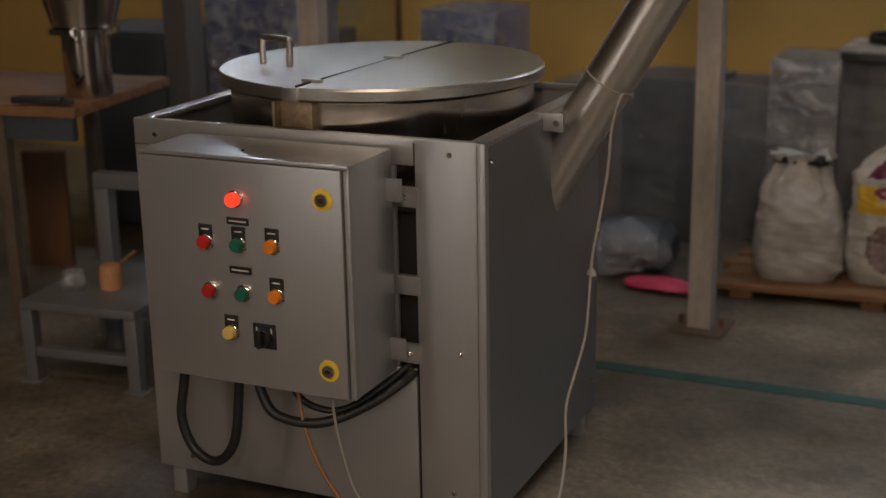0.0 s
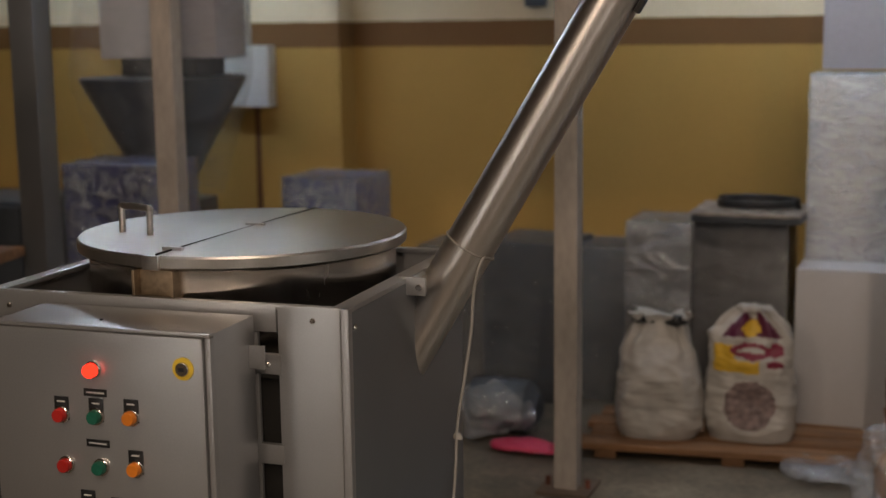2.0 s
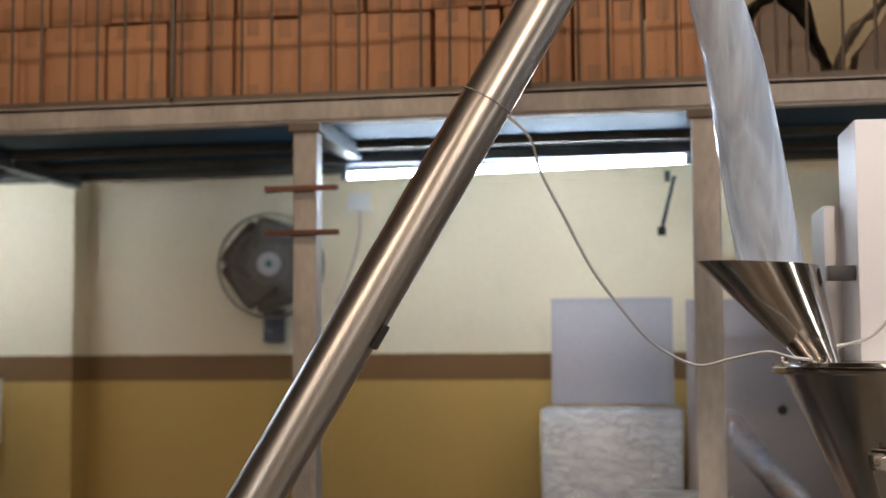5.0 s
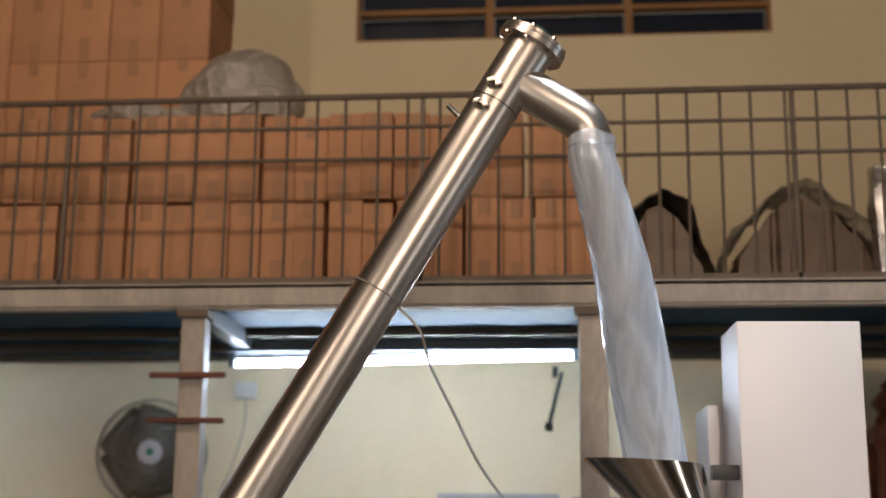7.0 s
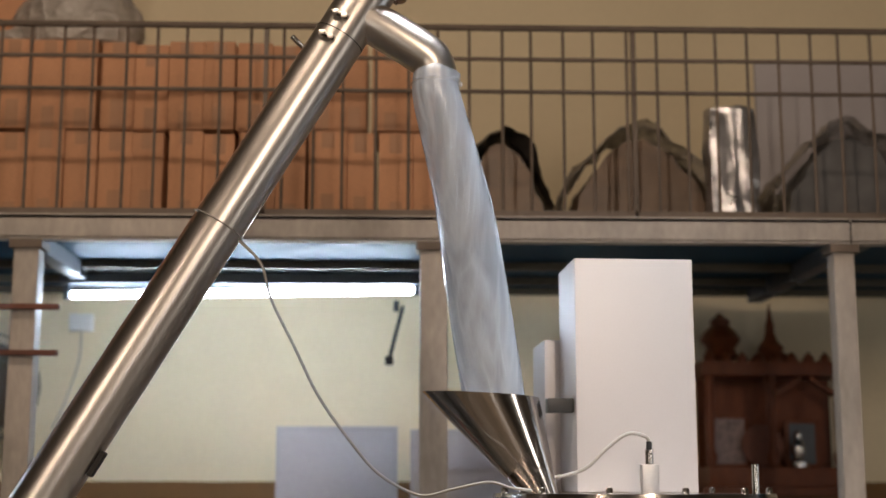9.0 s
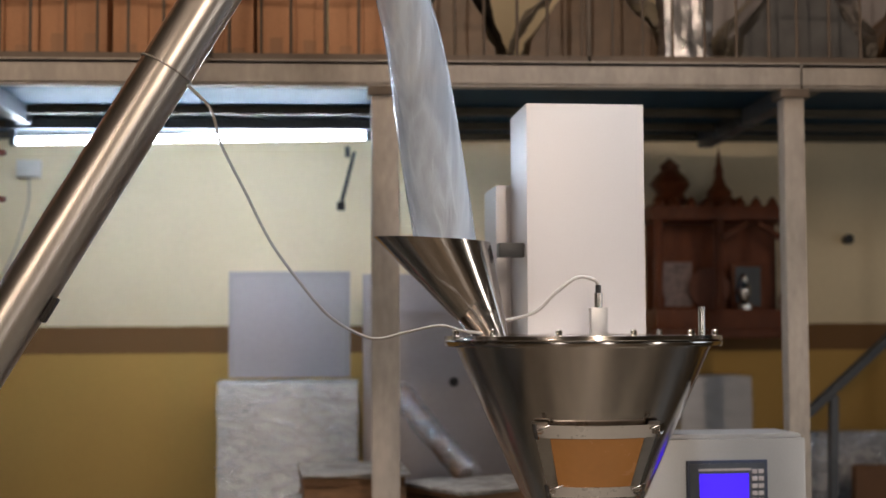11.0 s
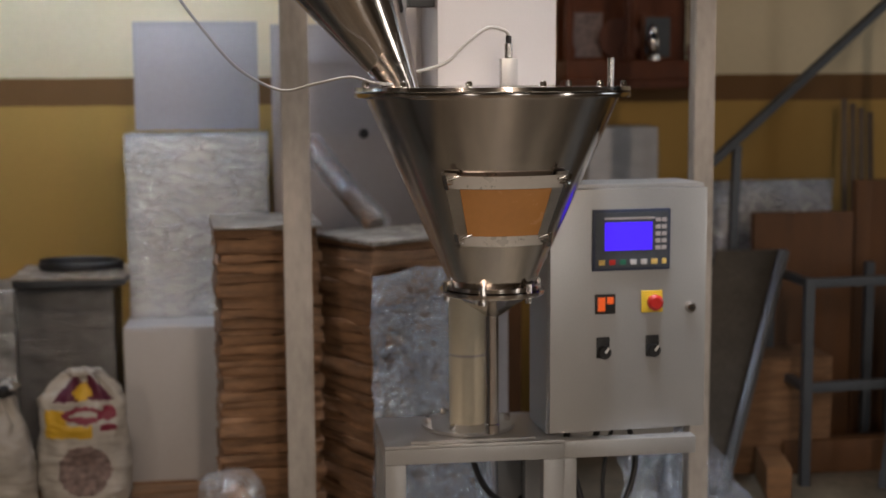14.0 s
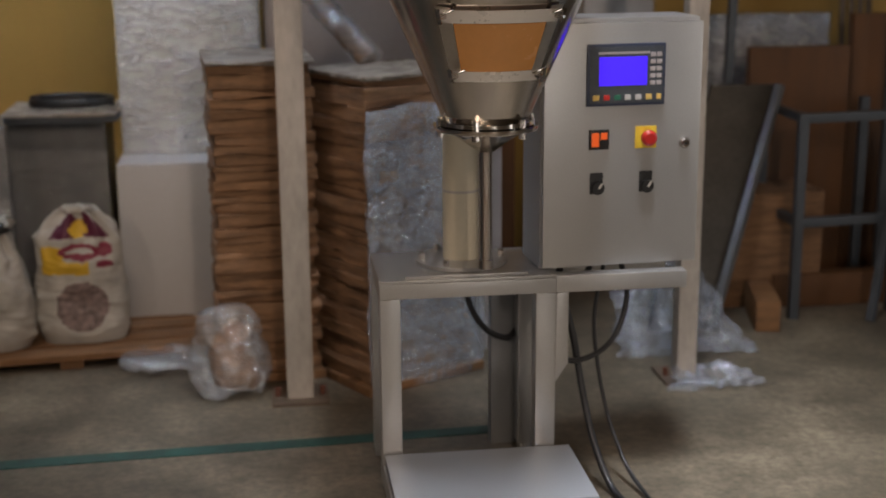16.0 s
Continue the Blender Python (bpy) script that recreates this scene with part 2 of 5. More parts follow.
M = dict(
    wall=wall_paint(),
    plaster=mat("plaster", (0.60, 0.55, 0.40), 0.8, var=0.15, scale=1.5),
    concrete=stained_floor(),
    teal=mat("teal_floor_paint", (0.022, 0.085, 0.078), 0.55, var=0.6, scale=8, fine=50),
    silver=mat("silver_grey_paint", (0.46, 0.455, 0.455), 0.34, 0.72, var=0.10, scale=3, bump=0.04, fine=220),
    silver2=mat("dark_grey_and_side_shade", (0.20, 0.205, 0.215), 0.38, 0.5, var=0.12, scale=3, bump=0.04, fine=200),
    steel=mat("brushed_steel", (0.62, 0.58, 0.54), 0.31, 1.0, var=0.14, scale=3, bump=0.004, fine=60, stretch=(1, 1, 7)),
    pipe=mat("brushed_pipe_steel", (0.60, 0.555, 0.51), 0.32, 1.0, var=0.08, scale=4, bump=0.006, fine=120, stretch=(1, 1, 0.2)),
    polish=mat("polished_steel", (0.60, 0.555, 0.52), 0.14, 1.0, var=0.08, scale=3, bump=0.006, fine=40),
    rusty=mat("stained_steel", (0.40, 0.30, 0.20), 0.45, 0.7, var=0.5, scale=14),
    black=mat("black_plastic", (0.012, 0.012, 0.013), 0.4, var=0.2, bump=0.03),
    dark=mat("joint_dark_and_inside_shade", (0.02, 0.018, 0.016), 0.8, var=0.3),
    cable=mat("black_cable", (0.014, 0.014, 0.016), 0.45, var=0.2),
    wire=mat("grey_white_wire", (0.29, 0.265, 0.235), 0.5, var=0.15),
    orange_wire=mat("orange_wire", (0.35, 0.16, 0.06), 0.5),
    red=mat("red_button", (0.45, 0.02, 0.015), 0.3, bump=0),
    green=mat("green_button", (0.012, 0.13, 0.08), 0.35, bump=0),
    orange=mat("orange_button", (0.75, 0.22, 0.02), 0.3, bump=0),
    yellow=mat("yellow_plastic", (0.72, 0.50, 0.04), 0.4, bump=0.02),
    cream=mat("cream_button", (0.75, 0.52, 0.15), 0.4, bump=0),
    redglow=glow("red_pilot", (1.0, 0.025, 0.01), 3.0, (0.6, 0.02, 0.01)),
    oranglow=glow("amber_digits", (1.0, 0.13, 0.02), 0.6, (0.2, 0.04, 0.01)),
    screen=glow("blue_screen", (0.06, 0.01, 1.0), 1.1, (0.02, 0.02, 0.1)),
    tube=glow("tube_glow", (0.78, 0.91, 1.08), 84, (0.9, 0.9, 0.9)),
    navy=mat("navy_bezel", (0.03, 0.04, 0.08), 0.4, bump=0.02),
    white=mat("white_paint", (0.62, 0.60, 0.57), 0.5, var=0.12, scale=3),
    colpaint=mat("worn_column_paint", (0.40, 0.35, 0.305), 0.5, var=0.3, scale=7, bump=0.1, stretch=(1, 1, 0.4)),
    whitebox=mat("white_board", (0.54, 0.53, 0.54), 0.45, var=0.06, scale=2, bump=0.02),
    greyboard=mat("grey_board", (0.38, 0.35, 0.355), 0.5, var=0.1, scale=2),
    bluegrey=mat("blue_grey_steel", (0.072, 0.082, 0.098), 0.45, 0.3, var=0.25, scale=5),
    carton=mat("cardboard", (0.48, 0.232, 0.115), 0.7, var=0.24, scale=4, bump=0.06, fine=90),
    carton2=mat("brown_cardboard", (0.255, 0.14, 0.074), 0.8, var=0.5, scale=5, bump=0.3, fine=26, stretch=(1.4, 1.4, 9)),
    tape=mat("brown_tape", (0.36, 0.175, 0.082), 0.5, var=0.1, bump=0.02),
    wood=mat("raw_plank_wood", (0.21, 0.105, 0.045), 0.7, var=0.45, scale=4, bump=0.25, fine=40, stretch=(1, 8, 8)),
    darkwood=mat("varnished_wood", (0.135, 0.036, 0.012), 0.45, var=0.4, scale=6, bump=0.15, stretch=(3, 3, 1), spec=0.25),
    ochrewood=mat("orange_plywood", (0.12, 0.050, 0.016), 0.6, var=0.4, scale=3, stretch=(4, 4, 1)),
    sack=mat("woven_white_sack", (0.46, 0.435, 0.40), 0.5, var=0.2, scale=9, bump=0.5, fine=26),
    sackyellow=mat("sack_yellow_print", (0.65, 0.40, 0.03), 0.5),
    sackred=mat("sack_maroon_print", (0.22, 0.02, 0.05), 0.5),
    sackgrey=mat("sack_grey_print", (0.26, 0.19, 0.18), 0.6, var=0.6, scale=40),
    bluewrap=mat("blue_printed_plastic", (0.03, 0.035, 0.17), 0.35, var=0.4, scale=9, bump=0.3),
    greywrap=mat("grey_wrapped_box", (0.115, 0.112, 0.112), 0.35, var=0.35, scale=5, bump=0.5, fine=18),
    foil=mat("crinkled_foil", (0.55, 0.54, 0.55), 0.3, 0.9, var=0.4, scale=14, bump=0.9, fine=30),
    # Light colour with little metal paints in the band's bright reflection.
    band=mat("steel_band_painted_sheen", (0.66, 0.63, 0.60), 0.28, 0.35, var=0.06, bump=0),
    # Blue set far below a pale paint, to hold down the tube's strong light.
    deckblue=mat("darkened_blue_deck", (0.018, 0.06, 0.105), 0.6, var=0.15, scale=3, spec=0.1),
    rust=mat("rusty_red_steel", (0.14, 0.05, 0.03), 0.7, var=0.4),
    filter=mat("amber_acrylic", (0.50, 0.235, 0.075), 0.25, var=0.1, scale=6, bump=0),
    pink=mat("pink_plastic", (0.6, 0.05, 0.12), 0.5),
    green_steel=mat("dark_green_paint", (0.01, 0.06, 0.045), 0.45),
    railsteel=mat("dull_rail_steel", (0.13, 0.095, 0.07), 0.55, 0.2, var=0.3, scale=10),
    film=film_mat("clear_stretch_film", 0.10, 6, metal=0.6, depth=0.012),
    film2=film_mat("cloudy_stretch_film", 0.20, 8, stretch=(1, 1, 1.4), metal=0.6, depth=0.012, gain=2.3),
    film3=film_mat("taut_stretch_film", 0.38, 7.5, (0.0, 0.6, 0.0), (1.0, 1.0, 3.2), (0.76, 0.80, 0.86), 0.10, 0.5, 0.0055, 1.6),
    film4=film_mat("banded_stretch_film", 0.20, 7, (0.0, 0.1, 0.0), (2.6, 2.6, 2.6), (0.74, 0.80, 0.92), 0.14, 0.65, 0.009, 3.4),
    greyfilm=film_mat("dusty_plastic", 0.78, 7, stretch=(1, 1, 1.3), tint=(0.36, 0.32, 0.28), rough=0.36, metal=0.05, depth=0.011, gain=1.25),
    winwood=mat("orange_brown_window_wood", (0.30, 0.14, 0.04), 0.6, var=0.3, scale=3),
    platform=mat("pale_platform_paint", (0.36, 0.38, 0.42), 0.34, 0.4, var=0.08, scale=3, bump=0.02, fine=200),
    cover=mat("pale_cover_paint", (0.54, 0.51, 0.505), 0.42, 0.15, var=0.04, scale=2, bump=0.01, fine=200),
    fanbrown=mat("brown_fan_blade", (0.13, 0.10, 0.07), 0.5, var=0.15),
    dullplastic=mat("dull_draped_plastic", (0.19, 0.115, 0.066), 0.4, var=0.4, scale=7, bump=0.5, fine=18),
    creamcol=mat("cream_column_paint", (0.50, 0.455, 0.36), 0.55, var=0.08, scale=4, bump=0.03),
    fangrey=mat("fan_grey", (0.17, 0.15, 0.12), 0.5, var=0.15),
    darkfront=mat("shade_dark_paint", (0.10, 0.085, 0.06), 0.8, var=0.3, scale=1.2),
    sleeve=film_mat("clear_plastic_sleeve", 0.58, 5, (0, 0, 0.4), (2.4, 2.4, 0.22), (0.58, 0.66, 0.78), 0.2, 0.12, 0.0035, 1.25),
    potsteel=turned(mat("worn_pot_steel", (0.60, 0.55, 0.50), 0.24, 1.0, var=0.2, scale=5, bump=0.004, fine=50, stretch=(1, 1, 0.25)), 1.0),
    lidsteel=turned(mat("brushed_lid_steel", (0.50, 0.465, 0.42), 0.34, 1.0, var=0.16, scale=4, bump=0.004, fine=60), 0.45),
    conesteel=turned(mat("polished_cone_steel", (0.58, 0.535, 0.50), 0.15, 1.0, var=0.08, scale=3, bump=0.004, fine=40), 0.7),
    darktarp=mat("dark_tarpaulin", (0.05, 0.042, 0.036), 0.5, var=0.5, scale=8, bump=0.5, fine=22),
    dullsheet=mat("dull_grey_sheet", (0.085, 0.075, 0.064), 0.45, 0.2, var=0.4, scale=5, bump=0.08),
    sackmaroon=mat("sack_deep_maroon", (0.10, 0.012, 0.04), 0.5),
    glass=mat("dark_glass", (0.015, 0.02, 0.035), 0.12, bump=0),
)


# ---- mesh builders ----
def finish(bm, bevel=0.0, seg=2):
    if bevel:
        bmesh.ops.bevel(bm, geom=[e for e in bm.edges if len(e.link_faces) == 2 and e.calc_face_angle(0) > 0.6], offset=bevel, segments=seg, affect="EDGES", profile=0.7)
    return bm


def bx(x0, y0, z0, x1, y1, z1, bevel=0.0, bm=None, m=None):
    own = bmesh.new()
    bmesh.ops.create_cube(own, size=1.0)
    for v in own.verts:
        v.co = Vector(((x0 + x1) / 2 + v.co.x * (x1 - x0), (y0 + y1) / 2 + v.co.y * (y1 - y0), (z0 + z1) / 2 + v.co.z * (z1 - z0)))
    finish(own, bevel)
    if m:
        own.transform(m)
    return join(bm, own)


def join(bm, own):
    if bm is None:
        return own
    me = bpy.data.meshes.new("t")
    own.to_mesh(me)
    bm.from_mesh(me)
    bpy.data.meshes.remove(me)
    own.free()
    return bm


def lathe(profile, seg=40, m=None, bm=None, close=True):
    """Turns a profile of (radius, height) about z."""
    own = bmesh.new()
    rings = [[own.verts.new((r * math.cos(2 * math.pi * k / seg), r * math.sin(2 * math.pi * k / seg), z)) for k in range(seg)] for r, z in profile]
    for a, b in zip(rings, rings[1:]):
        for k in range(seg):
            own.faces.new((a[k], a[(k + 1) % seg], b[(k + 1) % seg], b[k]))
    if close:
        own.faces.new(list(reversed(rings[0])))
        own.faces.new(rings[-1])
    for f in own.faces:
        f.smooth = len(f.verts) == 4
    bmesh.ops.recalc_face_normals(own, faces=own.faces)
    if m:
        own.transform(m)
    return join(bm, own)


def rod(a, b, r, seg=12, bm=None, r2=None):
    a, b = Vector(a), Vector(b)
    m = Matrix.Translation(a) @ (b - a).to_track_quat("Z", "Y").to_matrix().to_4x4()
    return lathe([(r, 0), (r if r2 is None else r2, (b - a).length)], seg, m, bm)


def bar(a, b, w, d, bevel=0.003, bm=None):
    """A square bar from a to b."""
    a, b = Vector(a), Vector(b)
    m = Matrix.Translation(a) @ (b - a).to_track_quat("Z", "Y").to_matrix().to_4x4()
    return bx(-w / 2, -d / 2, 0, w / 2, d / 2, (b - a).length, bevel, bm, m)


def smooth_path(pts, n=8):
    pts = [Vector(p) for p in pts]
    out = []
    for i in range(len(pts) - 1):
        p0, p1, p2, p3 = pts[max(i - 1, 0)], pts[i], pts[i + 1], pts[min(i + 2, len(pts) - 1)]
        for k in range(n):
            t = k / n
            out.append(0.5 * ((2 * p1) + (p2 - p0) * t + (2 * p0 - 5 * p1 + 4 * p2 - p3) * t * t + (3 * p1 - p0 - 3 * p2 + p3) * t ** 3))
    return out + [pts[-1]]


def hose(pts, r, seg=8, n=8, bm=None, radii=None):
    path = smooth_path(pts, n)
    own, rings, side = bmesh.new(), [], None
    for i, p in enumerate(path):
        d = (path[min(i + 1, len(path) - 1)] - path[max(i - 1, 0)]).normalized()
        side = (d.orthogonal() if side is None else side - d * side.dot(d)).normalized()
        up = d.cross(side)
        rad = r if radii is None else float(np.interp(i / (len(path) - 1), [k / (len(radii) - 1) for k in range(len(radii))], radii))
        rings.append([own.verts.new(p + (side * math.cos(2 * math.pi * k / seg) + up * math.sin(2 * math.pi * k / seg)) * rad) for k in range(seg)])
    for a, b in zip(rings, rings[1:]):
        for k in range(seg):
            own.faces.new((a[k], a[(k + 1) % seg], b[(k + 1) % seg], b[k])).smooth = True
    own.faces.new(list(reversed(rings[0])))
    own.faces.new(rings[-1])
    return join(bm, own)


def rough_up(bm, amount, freq, cuts=0, seed=0):
    if cuts:
        bmesh.ops.subdivide_edges(bm, edges=bm.edges[:], cuts=cuts, use_grid_fill=True)
    off = Vector((seed * 3.7, seed * 1.3, seed * 7.1))
    bm.normal_update()
    for v in bm.verts:
        v.co += v.normal * amount * noise.noise(v.co * freq + off) + v.normal * amount * 0.5 * noise.noise(v.co * freq * 2.7 - off)
    for f in bm.faces:
        f.smooth = True
    return bm


def mesh_of(name, bm, material):
    me = bpy.data.meshes.new(name)
    bm.to_mesh(me)
    bm.free()
    me.set_sharp_from_angle(angle=radians(38))
    me.materials.append(M[material])
    return me


def part(name, bm, material, parent, label=""):
    ob = new(name, mesh_of(name, bm, material))
    ob.parent = parent
    return tagged(ob, label) if label else ob


def thing(name, loc, rz, label, category, group=""):
    ob = new(name)
    ob.empty_display_size = 0.1
    ob.matrix_basis = pose(*loc, 0, 0, rz)
    return tagged(ob, label, category, group)


def solid(name, bm, material, label, category, group="", loc=(0, 0, 0), rz=0):
    ob = new(name, mesh_of(name, bm, material))
    ob.matrix_basis = pose(*loc, 0, 0, rz)
    return tagged(ob, label, category, group)


def setting(name, bm, material, label=""):
    return tagged(new(name, mesh_of(name, bm, material)), label, kind="structure")


# ---- structure ----
setting("floor", bx(-6, -4, -0.1, 5, 6.2, 0), "concrete", "stained brown-grey concrete workshop floor")
WY = 5.9
wb = bx(-2.7, WY, 0, 5, WY + 0.2, 3.865)
for q in ((-2.7, 3.865, -0.955, 4.6), (0.955, 3.865, 5, 4.6), (-2.7, 4.6, 5, 5.2)):
    bx(q[0], WY, q[1], q[2], WY + 0.2, q[3], bm=wb)
setting("wall_back", wb, "wall", "plaster wall, ochre below a brown stripe, cream above")
setting("wall_pier", bx(-6, WY - 0.16, 0, -2.7, WY + 0.2, 5.2), "wall", "plaster wall set forward, ochre below a brown stripe")
# Unseen walls and ceiling close the room; their dark colour deepens shadows and reflections.
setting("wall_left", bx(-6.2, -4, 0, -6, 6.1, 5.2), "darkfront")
wr = bx(5, -4, 0, 5.2, -0.45, 5.2)
for q in ((-0.45, 2.1, 0.05, 5.2), (0.05, 0, 3.15, 5.2), (3.15, 0, 4.45, 0.95), (3.15, 2.25, 4.45, 5.2), (4.45, 0, 6.1, 5.2)):
    bx(5, q[0], q[1], 5.2, q[2], q[3], bm=wr)
setting("wall_right", wr, "darkfront", "dark unseen side wall with a window and a narrow doorway")
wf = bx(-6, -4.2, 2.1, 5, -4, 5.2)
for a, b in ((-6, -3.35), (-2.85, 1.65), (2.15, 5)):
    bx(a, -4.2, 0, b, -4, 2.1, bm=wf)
setting("wall_front", wf, "darkfront", "dark unseen wall with two narrow doorways")
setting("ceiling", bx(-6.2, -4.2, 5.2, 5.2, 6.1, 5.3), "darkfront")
# painted floor line
setting("floor_line", bx(-3.0, 3.78, 0.0, 1.0, 3.84, 0.003, m=Matrix.Rotation(radians(2.5), 4, "Z")), "teal", "worn teal painted line on the floor")

win = tagged(new("window_1"), "wide wooden vent window with dark panes", "window", kind="structure")
fx = [-0.955, -0.33, 0.31, 0.955]
for z in (3.865, 4.01, 4.16, 4.31, 4.46, 4.6):
    part("window_rail", bx(-0.955, WY + 0.01, z - 0.012, 0.955, WY + 0.07, z + 0.012, 0.003), "winwood", win)
for x in fx:
    part("window_frame", bx(x - 0.018, WY + 0.005, 3.855, x + 0.018, WY + 0.08, 4.61, 0.003), "winwood", win)
for i in range(3):
    for z in (3.877, 4.022, 4.172, 4.322, 4.472):
        part("pane", bx(fx[i] + 0.02, WY + 0.085, z, fx[i + 1] - 0.02, WY + 0.09, z + 0.125), "glass", win)

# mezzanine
setting("mezzanine_deck", bx(-6, 4.215, 2.362, 5, WY - 0.17, 2.379), "deckblue", "blue steel mezzanine deck seen from below, darkened against the tube light")
MY = 4.16
setting("mezzanine_floor", bx(-6, 4.18, 2.3795, 5, WY - 0.17, 2.40), "railsteel", "brown plank floor of the mezzanine")
for n, (x0, x1) in enumerate(((-6, 1.396), (1.402, 5))):
    mb = bx(x0, MY, 2.30, x1, MY + 0.012, 2.375, 0.002)
    bx(x0, MY, 2.363, x1, MY + 0.05, 2.378, bm=mb)
    bx(x0, MY, 2.297, x1, MY + 0.05, 2.306, bm=mb)
    setting("mezzanine_beam_%d" % (n + 1), mb, "colpaint", "scuffed pale painted steel channel along the mezzanine edge")
# Joist faces are coloured dark for the shade beside the tube.
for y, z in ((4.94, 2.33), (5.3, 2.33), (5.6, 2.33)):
    setting("trim", bx(-6, y, z, 5, y + 0.03, 2.36, 0.003), "darkfront", "steel joist under the mezzanine, shade put into its dark colour")
for x in (-3.9, -2.63, -1.22, 0.11, 1.46, 2.8):
    for y0, y1 in ((4.22, 4.938), (4.972, 5.298), (5.332, 5.598)):
        setting("trim", bx(x - 0.03, y0, 2.30, x + 0.03, y1, 2.359, 0.003), "bluegrey", "blue-grey steel cross beam under the mezzanine")
for n, (x, w) in enumerate(((-2.66, 0.085), (-1.178, 0.078), (0.086, 0.086), (1.378, 0.066))):
    col = tagged(new("column_%d" % (n + 1)), "pale worn painted square steel column on the concrete floor", "column", kind="structure")
    part("shaft", bx(x - w / 2, MY + 0.015, 0.0, x + w / 2, MY + 0.085, 2.27, 0.006), "colpaint", col)
    part("base_plate", bx(x - w / 2 - 0.05, MY - 0.03, 0.0, x + w / 2 + 0.05, MY + 0.15, 0.012, 0.002), "railsteel", col)
    part("cap_plate", bx(x - w / 2 - 0.012, MY + 0.0, 2.27, x + w / 2 + 0.012, MY + 0.1, 2.296, 0.002), "railsteel", col)
    for dx in (-1, 1):
        part("anchor_bolt", rod((x + dx * (w / 2 + 0.03), MY + 0.05, 0.012), (x + dx * (w / 2 + 0.03), MY + 0.05, 0.04), 0.009, 6), "rust", col)
    if n == 1:
        for z in (2.085, 1.943):
            part("clamp_bar", bx(x - 0.125, MY - 0.015, z - 0.008, x + 0.115, MY + 0.01, z + 0.008, 0.002), "rust", col, "rust-red clamp bar")

# rail
rail = thing("mezzanine_railing", (0, MY + 0.02, 2.375), 0, "rusty welded steel rod railing on the mezzanine edge", "railing")
for z, r in ((0.625, 0.011), (0.52, 0.007), (0.412, 0.007)):
    part("rail", rod((-4.2, 0, z), (3.4, 0, z), r, 8), "railsteel", rail)
up = mesh_of("upright", rod((0, 0.008, 0), (0, 0.008, 0.62), 0.0052, 8), "railsteel")
for k in range(76):
    ob = new("upright", up)
    ob.parent = rail
    ob.location = (-4.2 + 0.1 * k + random.uniform(-0.006, 0.006), 0, 0)
for k in range(7):
    part("post", bx(-4.0 + 1.18 * k, 0.0, 0, -3.985 + 1.18 * k, 0.02, 0.63, 0.002), "railsteel", rail)

# ---- cartons on the mezzanine ----
def carton(w, d, h, loc, rz=0.0):
    c = thing("carton", loc, rz, "upright brown cardboard carton in a tight row on the mezzanine", "carton", "cartons on the mezzanine")
    part("box", bx(-w / 2, 0, 0, w / 2, d, h, 0.003), "carton", c)
    for z0, z1 in ((0.004, h * random.uniform(0.2, 0.36)), (h * random.uniform(0.74, 0.85), h - 0.004)):
        part("tape", bx(-0.021, -0.0015, z0, 0.021, 0.0, z1), "tape", c)
    return c


for z, h, x, step in ((2.40, 0.318, -3.833, 0.2337), (2.719, 0.31, -3.774, 0.2285)):
    while x < -0.05:
        y = 4.42 + random.uniform(-0.015, 0.02)
        a = 0.118 + random.uniform(-0.008, 0.008)
        b = step - a - random.choice((0.006, 0.012, 0.018))
        carton(a, 0.3, h + random.uniform(-0.008, 0.0), (x + a / 2, y, z), random.uniform(-1, 1))
        carton(b - 0.002, 0.3, h + random.uniform(-0.012, 0.0), (x + a + b / 2 + 0.001, y + random.uniform(-0.008, 0.012), z), random.uniform(-1, 1))
        x += step
for k in range(10):
    for j in range(5):
        carton(0.194, 0.35, 0.284, (-1.461 - 0.199 * k, 4.86, 2.548 + 0.286 * j), random.uniform(-1, 1))
for k in range(10):
    carton(0.19, 0.35, 0.146, (-1.461 - 0.199 * k, 4.87, 2.40))


def lump(rx, ry, rz_, seed, amount, freq=4.0, flat=0.0):
    bm = bmesh.new()
    bmesh.ops.create_icosphere(bm, subdivisions=4, radius=1)
    for v in bm.verts:
        v.co = Vector((v.co.x * rx, v.co.y * ry, max(v.co.z, -flat) * rz_))
    rough_up(bm, amount, freq, 0, seed)
    low = min(v.co.z for v in bm.verts)
    for v in bm.verts:
        v.co.z -= low
    return bm


dome = solid("crumpled_plastic", lump(0.215, 0.15, 0.2, 3, 0.03, 6, 0.4), "greyfilm", "crumpled dusty plastic bundle lying on stacked cartons", "plastic bundle", loc=(-1.15, 4.60, 3.03))
part("knot", lump(0.05, 0.03, 0.03, 9, 0.02, 18), "greyfilm", dome, "twisted end of the plastic").location = (0.07, -0.02, 0.245)
solid("plastic_sheet", lump(0.2, 0.08, 0.045, 5, 0.03, 9, 0.4), "greyfilm", "crumpled plastic sheet lying on stacked cartons", "plastic sheet", loc=(-1.5, 4.58, 3.03))


